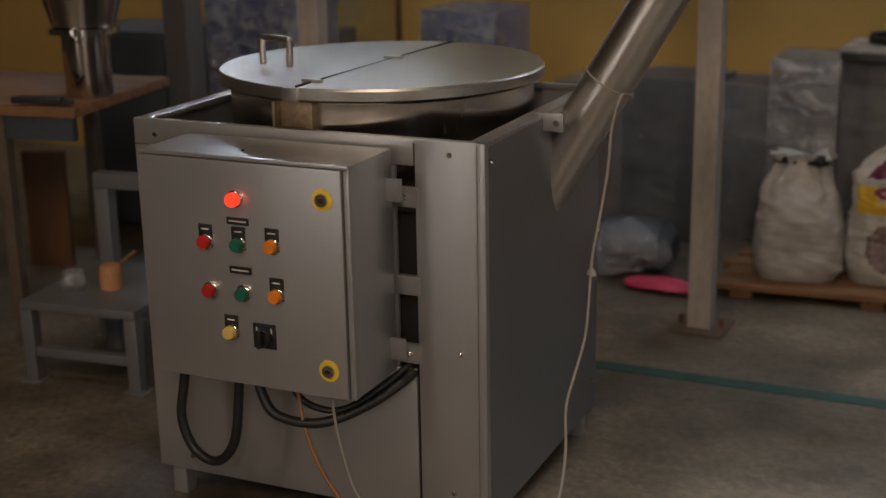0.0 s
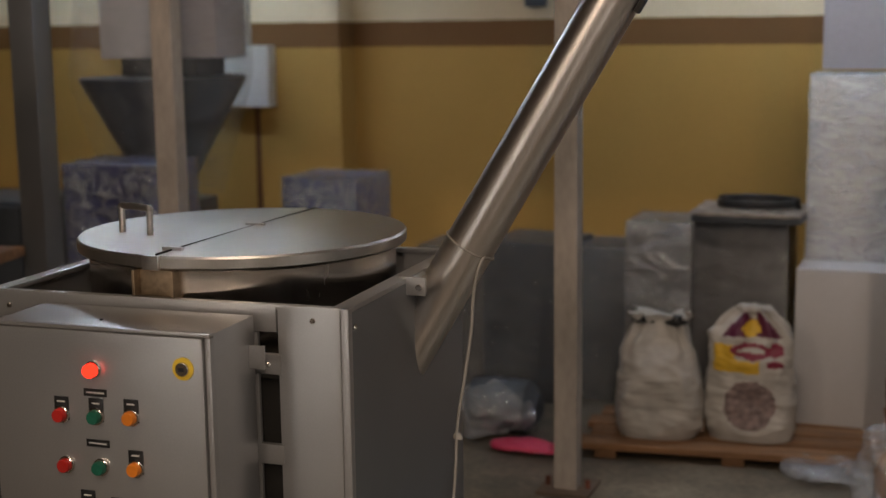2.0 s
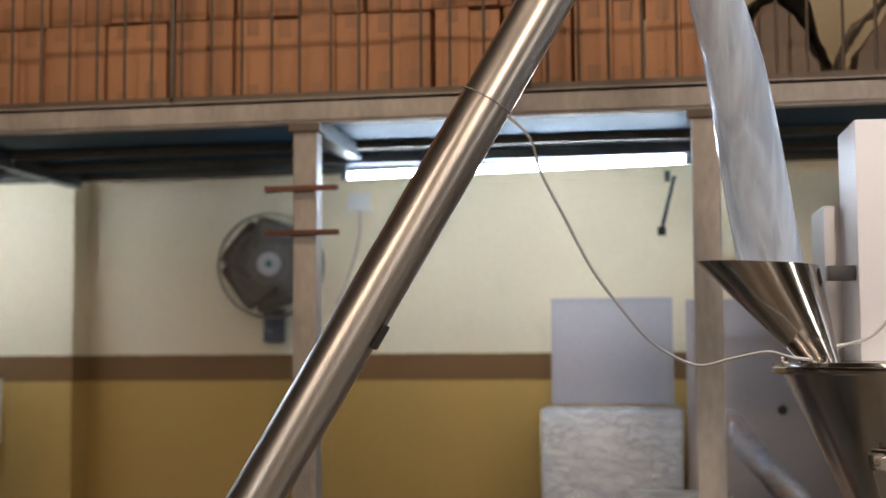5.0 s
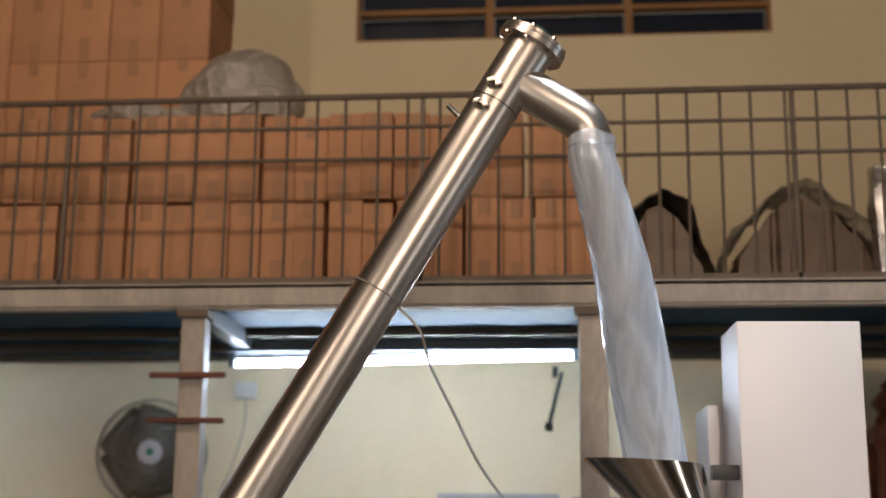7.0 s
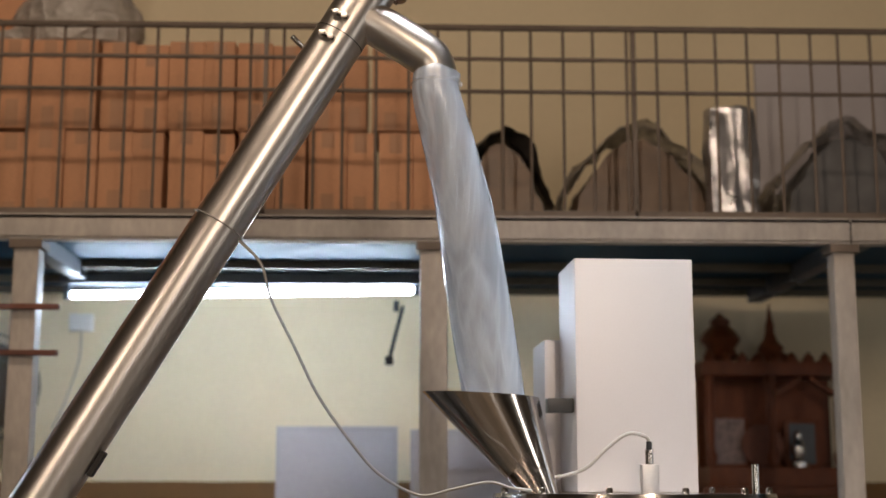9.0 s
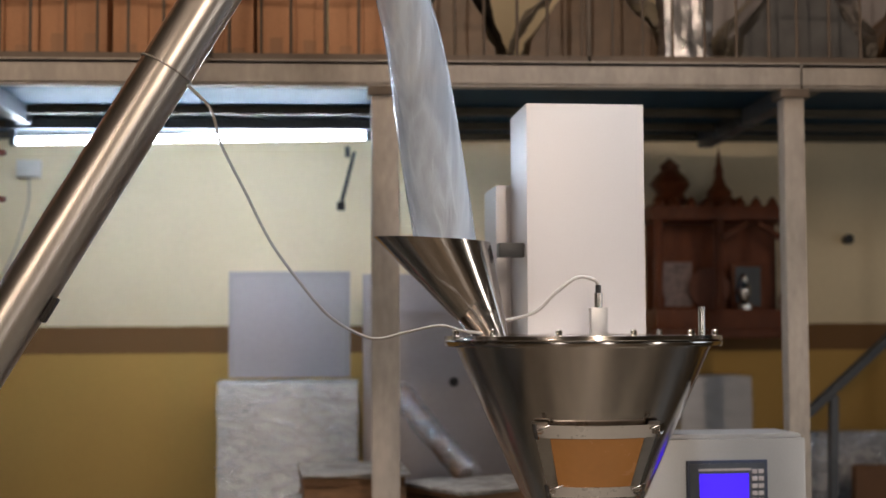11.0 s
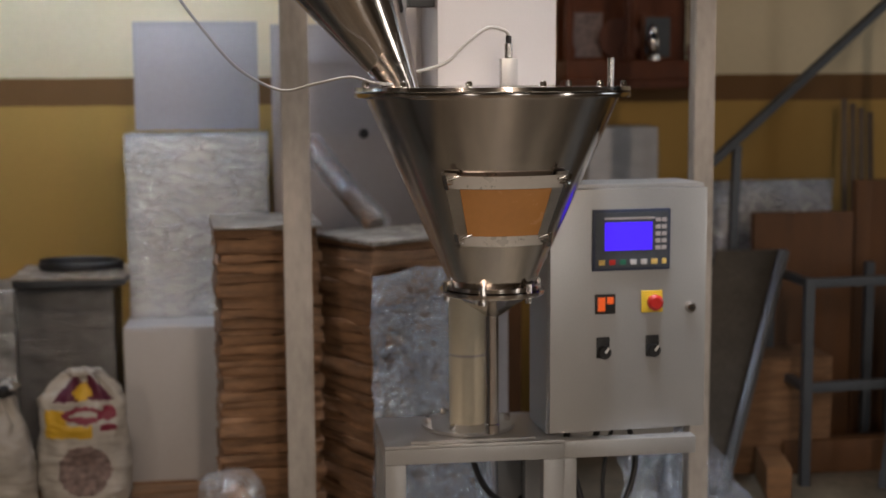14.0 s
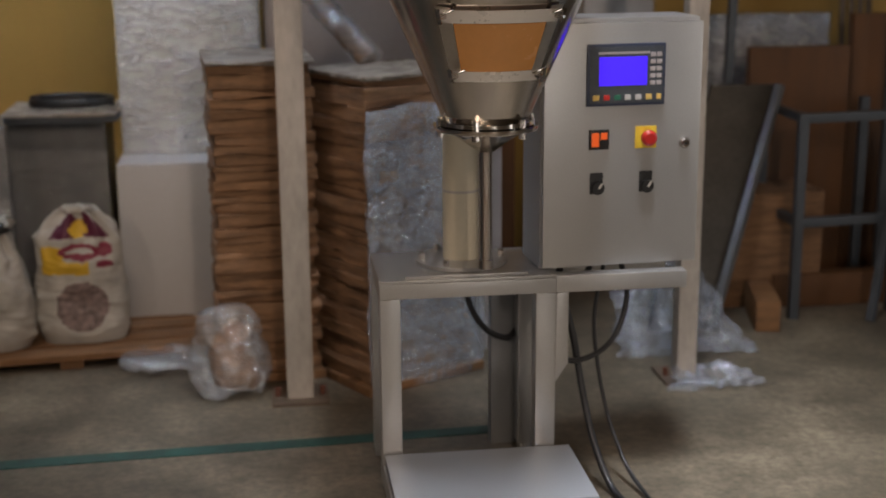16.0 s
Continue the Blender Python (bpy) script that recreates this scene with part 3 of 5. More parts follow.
def pitched_pack(name, w, h, loc, rz, material, label, cover="dullplastic"):
    bm = bmesh.new()
    pts = [(-w / 2, 0), (w / 2, 0), (w * 0.49, h * 0.3), (w * 0.38, h * 0.58), (w * 0.22, h * 0.84), (w * 0.04, h), (-w * 0.12, h * 0.95), (-w * 0.3, h * 0.7), (-w * 0.46, h * 0.38)]
    count = len(pts)
    a = [bm.verts.new((x, 0, z)) for x, z in pts]
    b = [bm.verts.new((x, 0.3, z)) for x, z in pts]
    bm.faces.new(a)
    bm.faces.new(list(reversed(b)))
    for k in range(count):
        bm.faces.new((b[k], b[(k + 1) % count], a[(k + 1) % count], a[k]))
    bmesh.ops.recalc_face_normals(bm, faces=bm.faces)
    for v in bm.verts:
        v.co.x *= 0.86
        v.co.z *= 0.74
    rough_up(bm, 0.02, 8, 5, w * 10)
    ob = solid(name, bm, material, label, "package", loc=loc, rz=rz)
    hood = bmesh.new()
    rows_ = [[hood.verts.new((x * 1.06, y, z * 0.86 + 0.002)) for x, z in pts[1:] + pts[:1]] for y in (-0.02, 0.06, 0.16, 0.3)]
    for p, q in zip(rows_, rows_[1:]):
        for k in range(count - 1):
            hood.faces.new((p[k], p[k + 1], q[k + 1], q[k]))
    bmesh.ops.recalc_face_normals(hood, faces=hood.faces)
    rough_up(hood, 0.03, 9, 3, w * 7)
    part("plastic_hood", hood, cover, ob, "creased plastic draped over the package")
    return ob


pitched_pack("wrapped_package", 0.34, 0.41, (0.32, 4.5, 2.40), 0, "dullplastic", "slumped brown package under a dark tarpaulin", "darktarp")
pitched_pack("wrapped_package", 0.54, 0.44, (0.80, 4.52, 2.40), 0, "dullplastic", "slumped brown package wrapped in dull plastic", "greyfilm")
pitched_pack("wrapped_package", 0.3, 0.40, (0.97, 4.87, 2.40), 0, "greywrap", "grey plastic-covered package behind brown ones")
solid("silver_pouch", rough_up(bx(-0.085, -0.05, 0, 0.085, 0.05, 0.41, 0.03), 0.02, 12, 5, 2), "foil", "crinkled silver foil pouch standing on the mezzanine", "pouch", loc=(1.1, 4.45, 2.40))
solid("board", bx(-0.35, 0, 0, 0.35, 0.03, 0.72, 0.004), "greyboard", "grey board leaning behind the railing", "board", loc=(1.65, 4.85, 2.40))
pitched_pack("wrapped_package", 0.5, 0.44, (1.5, 4.45, 2.40), 0, "greywrap", "dark package wrapped in grey plastic", "greyfilm")
pitched_pack("wrapped_package", 0.45, 0.4, (2.02, 4.5, 2.40), 0, "dullplastic", "slumped brown package wrapped in dull plastic")

# ---- tube lights and wall fittings ----
def tube_light(x0, x1, y, z, tilt):
    t = thing("tube_light", ((x0 + x1) / 2, y, z), 0, "lit white fluorescent tube in a slim batten under the mezzanine", "lamp")
    h = (x1 - x0) / 2
    part("tube", rod((-h, 0, -tilt), (h, 0, tilt), 0.0135, 16), "tube", t, "glowing white tube")
    part("batten", bx(-h - 0.04, -0.03, 0.03, h + 0.04, 0.13, 0.069, 0.004), "bluegrey", t)
    for s in (-1, 1):
        part("holder", bx(s * (h + 0.016) - 0.014, -0.01, s * tilt - 0.016, s * (h + 0.016) + 0.008, 0.02, 0.0295, 0.004), "bluegrey", t)
    return t


tube_light(-1.248, 0.027, 5.05, 2.255, 0.012)
tube_light(-4.07, -2.80, 5.05, 2.255, 0.0)
hook = thing("wall_bracket", (-0.032, 5.05, 2.007), 0, "dark jointed steel bracket hanging under the lamp", "bracket")
part("arm", bar((-0.03, 0, 0), (0.02, 0, 0.2), 0.014, 0.014), "bluegrey", hook)
part("tip", bx(-0.045, -0.01, -0.02, -0.015, 0.01, 0.012, 0.003), "black", hook)
part("clip", bx(-0.015, -0.01, 0.18, 0.005, 0.01, 0.22, 0.003), "bluegrey", hook)

sock = thing("socket_box", (-1.405, WY, 2.20), 0, "small white electric socket box on the wall", "socket")
part("plate", bx(-0.05, -0.04, 0, 0.05, 0, 0.075, 0.005), "white", sock)
part("cord", hose([(0.0, -0.02, 0.0), (0.0, -0.03, -0.12), (-0.05, -0.03, -0.3), (-0.1, -0.04, -0.42)], 0.004), "wire", sock)

fan = thing("wall_fan", (-1.745, 5.642, 1.945), 12, "grey wall fan with a wire cage, at rest", "fan")
fan.scale = (0.92, 0.92, 0.92)
for ring, y in ((0.245, 0.0), (0.25, 0.06), (0.17, -0.05), (0.09, -0.07)):
    part("cage_ring", hose([(ring * math.cos(k * math.pi / 12), y, ring * math.sin(k * math.pi / 12)) for k in range(25)], 0.004, 6, 2), "fangrey", fan)
for k in range(72):
    a = k * math.pi / 36
    c, s = math.cos(a), math.sin(a)
    part("cage_wire", hose([(0.05 * c, -0.07, 0.05 * s), (0.15 * c, -0.055, 0.15 * s), (0.245 * c, 0.0, 0.245 * s)], 0.0022, 5, 3), "fangrey", fan)
part("hub", lathe([(0.052, 0), (0.055, 0.012), (0.04, 0.02)], 24, pose(0, -0.068, 0, 90, 0, 0)), "greyboard", fan, "round grey hub cap")
part("badge", lathe([(0.018, 0), (0.018, 0.003)], 16, pose(0, -0.0885, 0, 90, 0, 0)), "green", fan)
for k in range(5):
    bl = bx(0.03, -0.004, -0.12, 0.205, 0.004, 0.12, 0.03, m=Matrix.Rotation(k * 1.2566, 4, "Y") @ Matrix.Rotation(0.35, 4, "X"))
    part("blade", bl, "fanbrown", fan)
part("motor", lathe([(0.07, 0), (0.08, 0.05), (0.05, 0.13)], 24, pose(0, 0.03, 0, -90, 0, 0)), "bluegrey", fan)
part("stem", bar((0, 0.12, 0), (0.0, 0.2, -0.3), 0.03, 0.03), "bluegrey", fan)
part("wall_mount", bx(-0.05, 0.18, -0.36, 0.05, 0.28, -0.2, 0.008), "bluegrey", fan)
part("pull_cord", hose([(-0.03, 0.1, -0.24), (-0.035, 0.1, -0.3), (0.0, 0.1, -0.31)], 0.003), "wire", fan)

eb = thing("wall_junction_box", (-3.175, WY - 0.16, 1.17), 0, "white junction box with a conduit on the ochre wall", "junction box")
part("box", bx(-0.115, -0.08, 0, 0.14, 0, 0.285, 0.006), "white", eb)
part("conduit", bx(0.03, -0.02, -1.17, 0.05, 0, 0.0), "ochrewood", eb)
part("upper_conduit", bx(0.0, -0.02, 0.285, 0.015, 0, 1.1), "wire", eb)
solid("wall_plug", rod((2.172, WY, 1.932), (2.172, WY - 0.04, 1.932), 0.022, 12), "black", "small black round plug in the cream wall", "plug")

# ---- altar ----
alt = thing("wall_altar", (1.555, WY, 1.50), 0, "dark carved wooden wall altar with niches and pointed finials", "altar")
part("shelf", bx(-0.33, -0.28, 0, 0.33, 0, 0.04, 0.006), "darkwood", alt)
part("lower_board", bx(-0.30, -0.26, 0.04, 0.30, -0.002, 0.12, 0.004), "darkwood", alt)
part("back_board", bx(-0.29, -0.02, 0.12, 0.29, 0, 0.56), "darkwood", alt)
for x in (-0.28, 0.26, -0.02):
    part("pillar", lathe([(0.02, 0.12), (0.028, 0.16), (0.016, 0.2), (0.02, 0.34), (0.016, 0.46), (0.026, 0.5)], 12, pose(x, -0.22, 0)), "darkwood", alt)
part("cornice", bx(-0.32, -0.27, 0.5, 0.32, 0, 0.56, 0.008), "darkwood", alt)
for k in range(9):
    part("crest", lathe([(0.022, 0.555), (0.026, 0.572), (0.004, 0.60)], 8, pose(-0.28 + 0.07 * k, -0.24, 0)), "darkwood", alt)
part("finial", lathe([(0.04, 0.56), (0.075, 0.59), (0.06, 0.62), (0.088, 0.66), (0.07, 0.69), (0.04, 0.72), (0.045, 0.74), (0.004, 0.775)], 14, pose(-0.21, -0.15, 0)), "darkwood", alt, "broad carved finial")
part("finial", lathe([(0.095, 0.56), (0.085, 0.585), (0.05, 0.61), (0.058, 0.625), (0.03, 0.66), (0.018, 0.70), (0.022, 0.715), (0.012, 0.75), (0.002, 0.82)], 14, pose(0.005, -0.15, 0)), "darkwood", alt, "slender carved spire")
for s_ in (-1, 1):
    part("arch", bar((s_ * 0.02 + 0.12, -0.235, 0.49), (s_ * 0.13 + 0.12, -0.235, 0.42), 0.05, 0.02), "darkwood", alt)
frm = thing("framed_picture", (1.68, 5.75, 1.62), 0, "small dark framed picture standing in the altar", "picture")
part("frame", bx(-0.07, 0, 0, 0.07, 0.015, 0.2, 0.004), "darkwood", frm)
part("picture", bx(-0.055, -0.003, 0.015, 0.055, 0, 0.185), "bluegrey", frm)
frm2 = thing("framed_picture", (1.36, 5.75, 1.62), 0, "small violet framed picture standing in the altar", "picture")
part("frame", bx(-0.09, 0, 0, 0.09, 0.015, 0.22, 0.004), "darkwood", frm2)
part("picture", bx(-0.075, -0.003, 0.015, 0.075, 0, 0.205), "sackgrey", frm2)
solid("figurine", lathe([(0.035, 0), (0.035, 0.02), (0.015, 0.035), (0.03, 0.07), (0.022, 0.1), (0.016, 0.115), (0.018, 0.135), (0.003, 0.15)], 16), "polish", "small silver figurine on the altar shelf", "figurine", loc=(1.64, 5.68, 1.622))
solid("plate", lathe([(0.07, 0), (0.09, 0.008), (0.0901, 0.012), (0.06, 0.006)], 24, pose(0, 0, 0.09, 80, 0, 0)), "rust", "round brown plate leaning in the altar", "plate", loc=(1.50, 5.72, 1.62))
# ---- mixing machine with the round lidded pot ----
MW, MD, MH = 0.89, 0.78, 0.965
mach = thing("hopper_machine", (-1.175, 2.505, 0), 2.5, "silver-grey painted steel machine housing with an open top", "machine")
B0 = 0.08
# Right side in darker grey than the front, shade put into the colour.
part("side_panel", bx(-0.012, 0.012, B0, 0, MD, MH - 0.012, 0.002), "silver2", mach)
part("corner_strip", bx(-0.016, -0.004, B0, 0.003, 0.016, MH, 0.003), "silver", mach)
part("front_panel", bx(-0.162, 0, B0, -0.018, 0.012, MH - 0.002, 0.003), "silver", mach)
part("front_panel", bx(-MW, 0, MH - 0.06, -0.165, 0.012, MH - 0.002, 0.003), "silver", mach)
part("front_panel", bx(-MW, 0, B0, -0.168, 0.009, 0.44, 0.002), "silver", mach)
part("front_panel", bx(-MW, 0, 0.442, -0.21, 0.011, MH - 0.062, 0.002), "silver", mach)
part("side_panel", bx(-MW, 0.014, B0, -MW + 0.012, MD, MH - 0.012, 0.002), "silver", mach)
part("rear_panel", bx(-MW + 0.013, MD - 0.012, B0, -0.013, MD, MH - 0.012, 0.002), "silver", mach)
# Near-black shelf and added sheet paint the shade inside the open top and slot.
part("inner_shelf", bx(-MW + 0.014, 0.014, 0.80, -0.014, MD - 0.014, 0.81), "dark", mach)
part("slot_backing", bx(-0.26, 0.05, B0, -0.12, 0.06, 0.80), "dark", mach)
for a in ((-MW, 0, 0, 0.02), (-MW, MD - 0.02, 0, MD)):
    part("top_frame", bx(-MW, a[1] + 0.001, MH - 0.012, 0.0, a[3], MH, 0.002), "silver", mach)
for x in (-MW, -0.04):
    part("top_frame", bx(x, 0.021, MH - 0.012, x + 0.04, MD - 0.021, MH - 0.0005, 0.002), "silver", mach)
for x in (-MW + 0.02, -0.06):
    for y in (0.02, MD - 0.06):
        part("leg", bx(x, y, 0.0, x + 0.04, y + 0.04, B0 + 0.01, 0.003), "silver", mach)
for z in (0.475, 0.635, 0.835):
    part("slot_bridge", bx(-0.225, -0.003, z - 0.022, -0.155, 0.013, z + 0.022, 0.003), "silver", mach)
bolt = mesh_of("bolt", lathe([(0.0065, 0), (0.0065, 0.003), (0.004, 0.006)], 10, pose(0, 0, 0, 90, 0, 0)), "polish")
for x, z in ((-0.08, 0.935), (-0.06, 0.49), (-0.08, 0.15), (-MW + 0.06, 0.93), (-0.19, 0.42), (-MW + 0.03, 0.5), (-0.185, 0.835), (-0.182, 0.475), (-MW + 0.1, 0.12)):
    b = new("bolt", bolt)
    b.parent = mach
    b.location = (x, -0.001 if z != 0.835 and z != 0.475 else -0.004, z)
for y, z in ((0.03, 0.92), (0.03, 0.12), (MD - 0.04, 0.16), (MD - 0.04, 0.9)):
    b = new("bolt", bolt)
    b.parent = mach
    b.matrix_basis = pose(0.001, y, z, 0, 0, 90)

# pot
pot = thing("mixing_pot", (-1.632, 2.895, 0.803), 0, "round brushed stainless steel pot with a flat hinged lid", "pot")
part("bowl", lathe([(0.345, 0.0), (0.365, 0.008), (0.370, 0.02), (0.371, 0.215), (0.385, 0.221)], 128), "potsteel", pot)
lid = part("lid", lathe([(0.386, 0.222), (0.394, 0.223), (0.398, 0.227), (0.398, 0.248), (0.394, 0.253), (0.2, 0.256), (0.001, 0.257)], 96), "lidsteel", pot, "flat lid of brushed steel with a turned-down edge")
part("lid_seam", bx(-0.0015, -0.393, 0.250, 0.0015, 0.393, 0.2575, 0.0005), "dark", lid)
hd = part("handle", hose([(-0.262, -0.13, 0.255), (-0.262, -0.13, 0.312), (-0.257, -0.131, 0.32), (-0.172, -0.155, 0.32), (-0.167, -0.156, 0.312), (-0.167, -0.156, 0.255)], 0.008, 10, 4), "steel", lid)
for y in (-0.33, 0.05):
    part("hinge", bx(-0.025, y, 0.254, 0.025, y + 0.012, 0.262, 0.002), "steel", lid)
part("latch_lug", bx(-0.03, -0.406, 0.222, 0.012, -0.394, 0.254, 0.003), "steel", lid)
sup = part("front_bracket", bx(-0.062, -0.40, 0.156, -0.054, -0.36, 0.218, 0.002), "rusty", pot, "stained steel bracket with brown drips")
part("bracket_cheek", bx(0.036, -0.40, 0.156, 0.044, -0.36, 0.218, 0.002), "rusty", pot)
part("bracket_plate", bx(-0.066, -0.405, 0.1555, 0.048, -0.355, 0.162, 0.002), "rusty", pot)
part("bracket_web", bx(-0.054, -0.378, 0.162, 0.036, -0.370, 0.218, 0.001), "rusty", pot)
for a in range(4):
    part("pot_foot", bx(-0.03, -0.03, -0.001, 0.03, 0.03, 0.05, 0.003, m=pose(0.27 * math.cos(a * 1.571 + 0.78), 0.27 * math.sin(a * 1.571 + 0.78), 0)), "steel", pot)

# control box in front of the machine
EW, EH, ED = 0.515, 0.515, 0.20
ebx = thing("control_box", (-1.628, 2.262, 0.437), 2.5, "grey painted steel control box with push buttons and locks", "control box")
part("body", bx(-EW / 2, 0.022, 0.006, EW / 2, ED, EH - 0.006, 0.005), "silver", ebx)
door = part("door", bx(-EW / 2 + 0.004, 0.0, 0.004, EW / 2 - 0.016, 0.018, EH - 0.014, 0.004), "silver", ebx, "hinged grey door")
part("drip_edge", bx(-EW / 2, 0.004, EH - 0.012, EW / 2, 0.024, EH - 0.004, 0.002), "silver", ebx)
part("edge_channel", bx(EW / 2 - 0.013, 0.006, 0.004, EW / 2, 0.024, EH - 0.013, 0.003), "silver", ebx)
for z in (0.04, 0.4):
    part("mounting_strap", bx(EW / 2, ED - 0.03, z, EW / 2 + 0.035, ED - 0.022, z + 0.05, 0.002), "silver", ebx)
part("rear_spacer", bx(-0.2, ED, 0.1, 0.2, ED + 0.045, 0.45), "silver", ebx)


def face(u, v):
    """Local door position from fractions across and down the door."""
    return -EW / 2 + u * EW, EH * (1 - v)


def disc(r, d, m, seg=24):
    return lathe([(r, 0), (r, d * 0.8), (r * 0.9, d)], seg, m)


def button(u, v, material, plate=True):
    x, z = face(u, v)
    if plate:
        p = part("legend_plate", bx(x - 0.017, -0.0025, z - 0.012, x + 0.017, 0.0, z + 0.038, 0.002), "black", door, "black legend plate")
        part("marking", bx(x - 0.009, -0.0032, z + 0.026, x + 0.009, -0.0024, z + 0.029), "white", p)
    part("bezel", disc(0.0185, 0.008, pose(x, 0, z, 90, 0, 0)), "polish", door)
    part("button", disc(0.0145, 0.016, pose(x, -0.004, z, 90, 0, 0)), material, door)


for v, s in ((0.40, 0), (0.61, 0.01)):
    button(0.325 + s, v - 0.025, "red", v < 0.5)
    button(0.485 + s, v - 0.028, "green", v < 0.5)
    button(0.645 + s, v - 0.036, "orange")
button(0.425, 0.76, "cream")
x, z = face(0.48, 0.18)
part("pilot_bezel", disc(0.018, 0.006, pose(x, 0, z, 90, 0, 0)), "polish", door)
part("pilot_lamp", disc(0.0150, 0.018, pose(x, -0.003, z, 90, 0, 0)), "redglow", door, "glowing red pilot lamp")
for v in (0.275, 0.485):
    x, z = face(0.485, v)
    lp = part("label_strip", bx(x - 0.027, -0.002, z - 0.008, x + 0.027, 0, z + 0.008), "black", door)
    part("marking", bx(x - 0.021, -0.0028, z - 0.0015, x + 0.021, -0.0019, z + 0.0015), "white", lp)
x, z = face(0.585, 0.76)
sp = part("selector_plate", bx(x - 0.028, -0.003, z - 0.028, x + 0.028, 0, z + 0.028, 0.002), "black", door)
part("selector_knob", disc(0.02, 0.014, pose(x, -0.003, z, 90, 0, 0)), "black", door)
part("selector_grip", bx(x - 0.005, -0.03, z - 0.02, x + 0.005, -0.016, z + 0.02, 0.002, m=None), "black", door)
for s in (-1, 1):
    part("scale_mark", bx(x + s * 0.018 - 0.0015, -0.0036, z + 0.006, x + s * 0.018 + 0.0015, -0.0028, z + 0.02), "white", sp)
for v in (0.15, 0.872):
    x, z = face(0.885, v)
    part("lock_ring", lathe([(0.015, 0.0), (0.0235, 0.0), (0.0235, 0.003), (0.015, 0.003)], 28, pose(x, 0, z, 90, 0, 0)), "yellow", door, "yellow ring label round the lock")
    lk = part("lock", disc(0.0145, 0.01, pose(x, 0, z, 90, 0, 0)), "polish", door)
    part("keyhole", bx(x - 0.006, -0.0112, z - 0.004, x + 0.006, -0.0099, z + 0.004), "black", lk)
part("screw", disc(0.004, 0.003, pose(-0.03, 0.07, EH - 0.006)), "black", ebx)

# cables under the control box
def cable(name, pts, r, material, label):
    return solid(name, hose(pts, r, 10, 8), material, label, "cable")


cable("power_cable", [(-1.86, 2.34, 0.445), (-1.868, 2.335, 0.379), (-1.878, 2.33, 0.292), (-1.847, 2.33, 0.219), (-1.784, 2.33, 0.20), (-1.731, 2.33, 0.262), (-1.714, 2.335, 0.39), (-1.714, 2.34, 0.445)], 0.0115, "cable", "thick black cable looped below the control box")
cable("power_cable", [(-1.665, 2.34, 0.445), (-1.653, 2.335, 0.394), (-1.611, 2.33, 0.347), (-1.507, 2.34, 0.342), (-1.42, 2.40, 0.375), (-1.36, 2.48, 0.42), (-1.35, 2.53, 0.44)], 0.0115, "cable", "thick black cable running into the machine slot")
cable("power_cable", [(-1.60, 2.36, 0.445), (-1.56, 2.36, 0.38), (-1.47, 2.37, 0.368), (-1.40, 2.44, 0.41), (-1.355, 2.53, 0.455)], 0.008, "cable", "black cable running into the machine slot")
cable("thin_wire", [(-1.56, 2.335, 0.445), (-1.551, 2.33, 0.405), (-1.537, 2.33, 0.326), (-1.505, 2.33, 0.244), (-1.459, 2.33, 0.177), (-1.40, 2.34, 0.09), (-1.36, 2.34, 0.006)], 0.0045, "orange_wire", "brown and orange twisted wire hanging to the floor")
cable("thin_wire", [(-1.47, 2.335, 0.445), (-1.464, 2.33, 0.404), (-1.45, 2.33, 0.315), (-1.425, 2.33, 0.225), (-1.395, 2.33, 0.170), (-1.34, 2.33, 0.09), (-1.28, 2.32, 0.006)], 0.0035, "wire", "thin pale wire hanging to the floor")

# ---- slanted screw conveyor pipe ----
PA, PB = Vector((-1.162, 2.978, 0.883)), Vector((-0.067, 3.08, 2.745))
PR = 0.0605
conv = thing("conveyor_pipe", PA, 0, "slanted brushed stainless steel conveyor pipe with a side outlet", "conveyor pipe")
ax = (PB - PA).normalized()
L = (PB - PA).length


def along(d, side=Vector((0, 0, 0))):
    return ax * d + side


part("tube", rod(along(-0.2), along(L - 0.018), PR, 64), "pipe", conv)
part("joint_line", rod(along(L - 0.187), along(L - 0.185), PR + 0.0012, 64), "dark", conv)
fl = part("flange", rod(along(L - 0.018), along(L - 0.004), PR + 0.024, 48), "pipe", conv)
part("end_plate", rod(along(L - 0.002), along(L + 0.008), PR + 0.023, 48), "pipe", conv)
part("bearing_block", rod(along(L + 0.008), along(L + 0.032), 0.036, 24), "green_steel", conv, "dark green bearing block")
s1 = ax.orthogonal().normalized()
s2 = ax.cross(s1)
for k in range(8):
    a = k * math.pi / 4
    o = (s1 * math.cos(a) + s2 * math.sin(a)) * (PR + 0.014)
    part("flange_bolt", rod(along(L - 0.024, o), along(L + 0.015, o), 0.006, 8), "polish", conv)
right = Vector((ax.z, 0, -ax.x)).normalized()
o0 = L - 0.11
part("outlet", hose([along(o0), along(o0) + Vector((0.07, 0.0, -0.042)), along(o0) + Vector((0.145, 0.004, -0.088)), along(o0) + Vector((0.176, 0.008, -0.112)), along(o0) + Vector((0.188, 0.01, -0.142)), along(o0) + Vector((0.192, 0.012, -0.175))], 0.051, 40, 6), "pipe", conv)
out_end = PA + along(o0) + Vector((0.192, 0.012, -0.175))
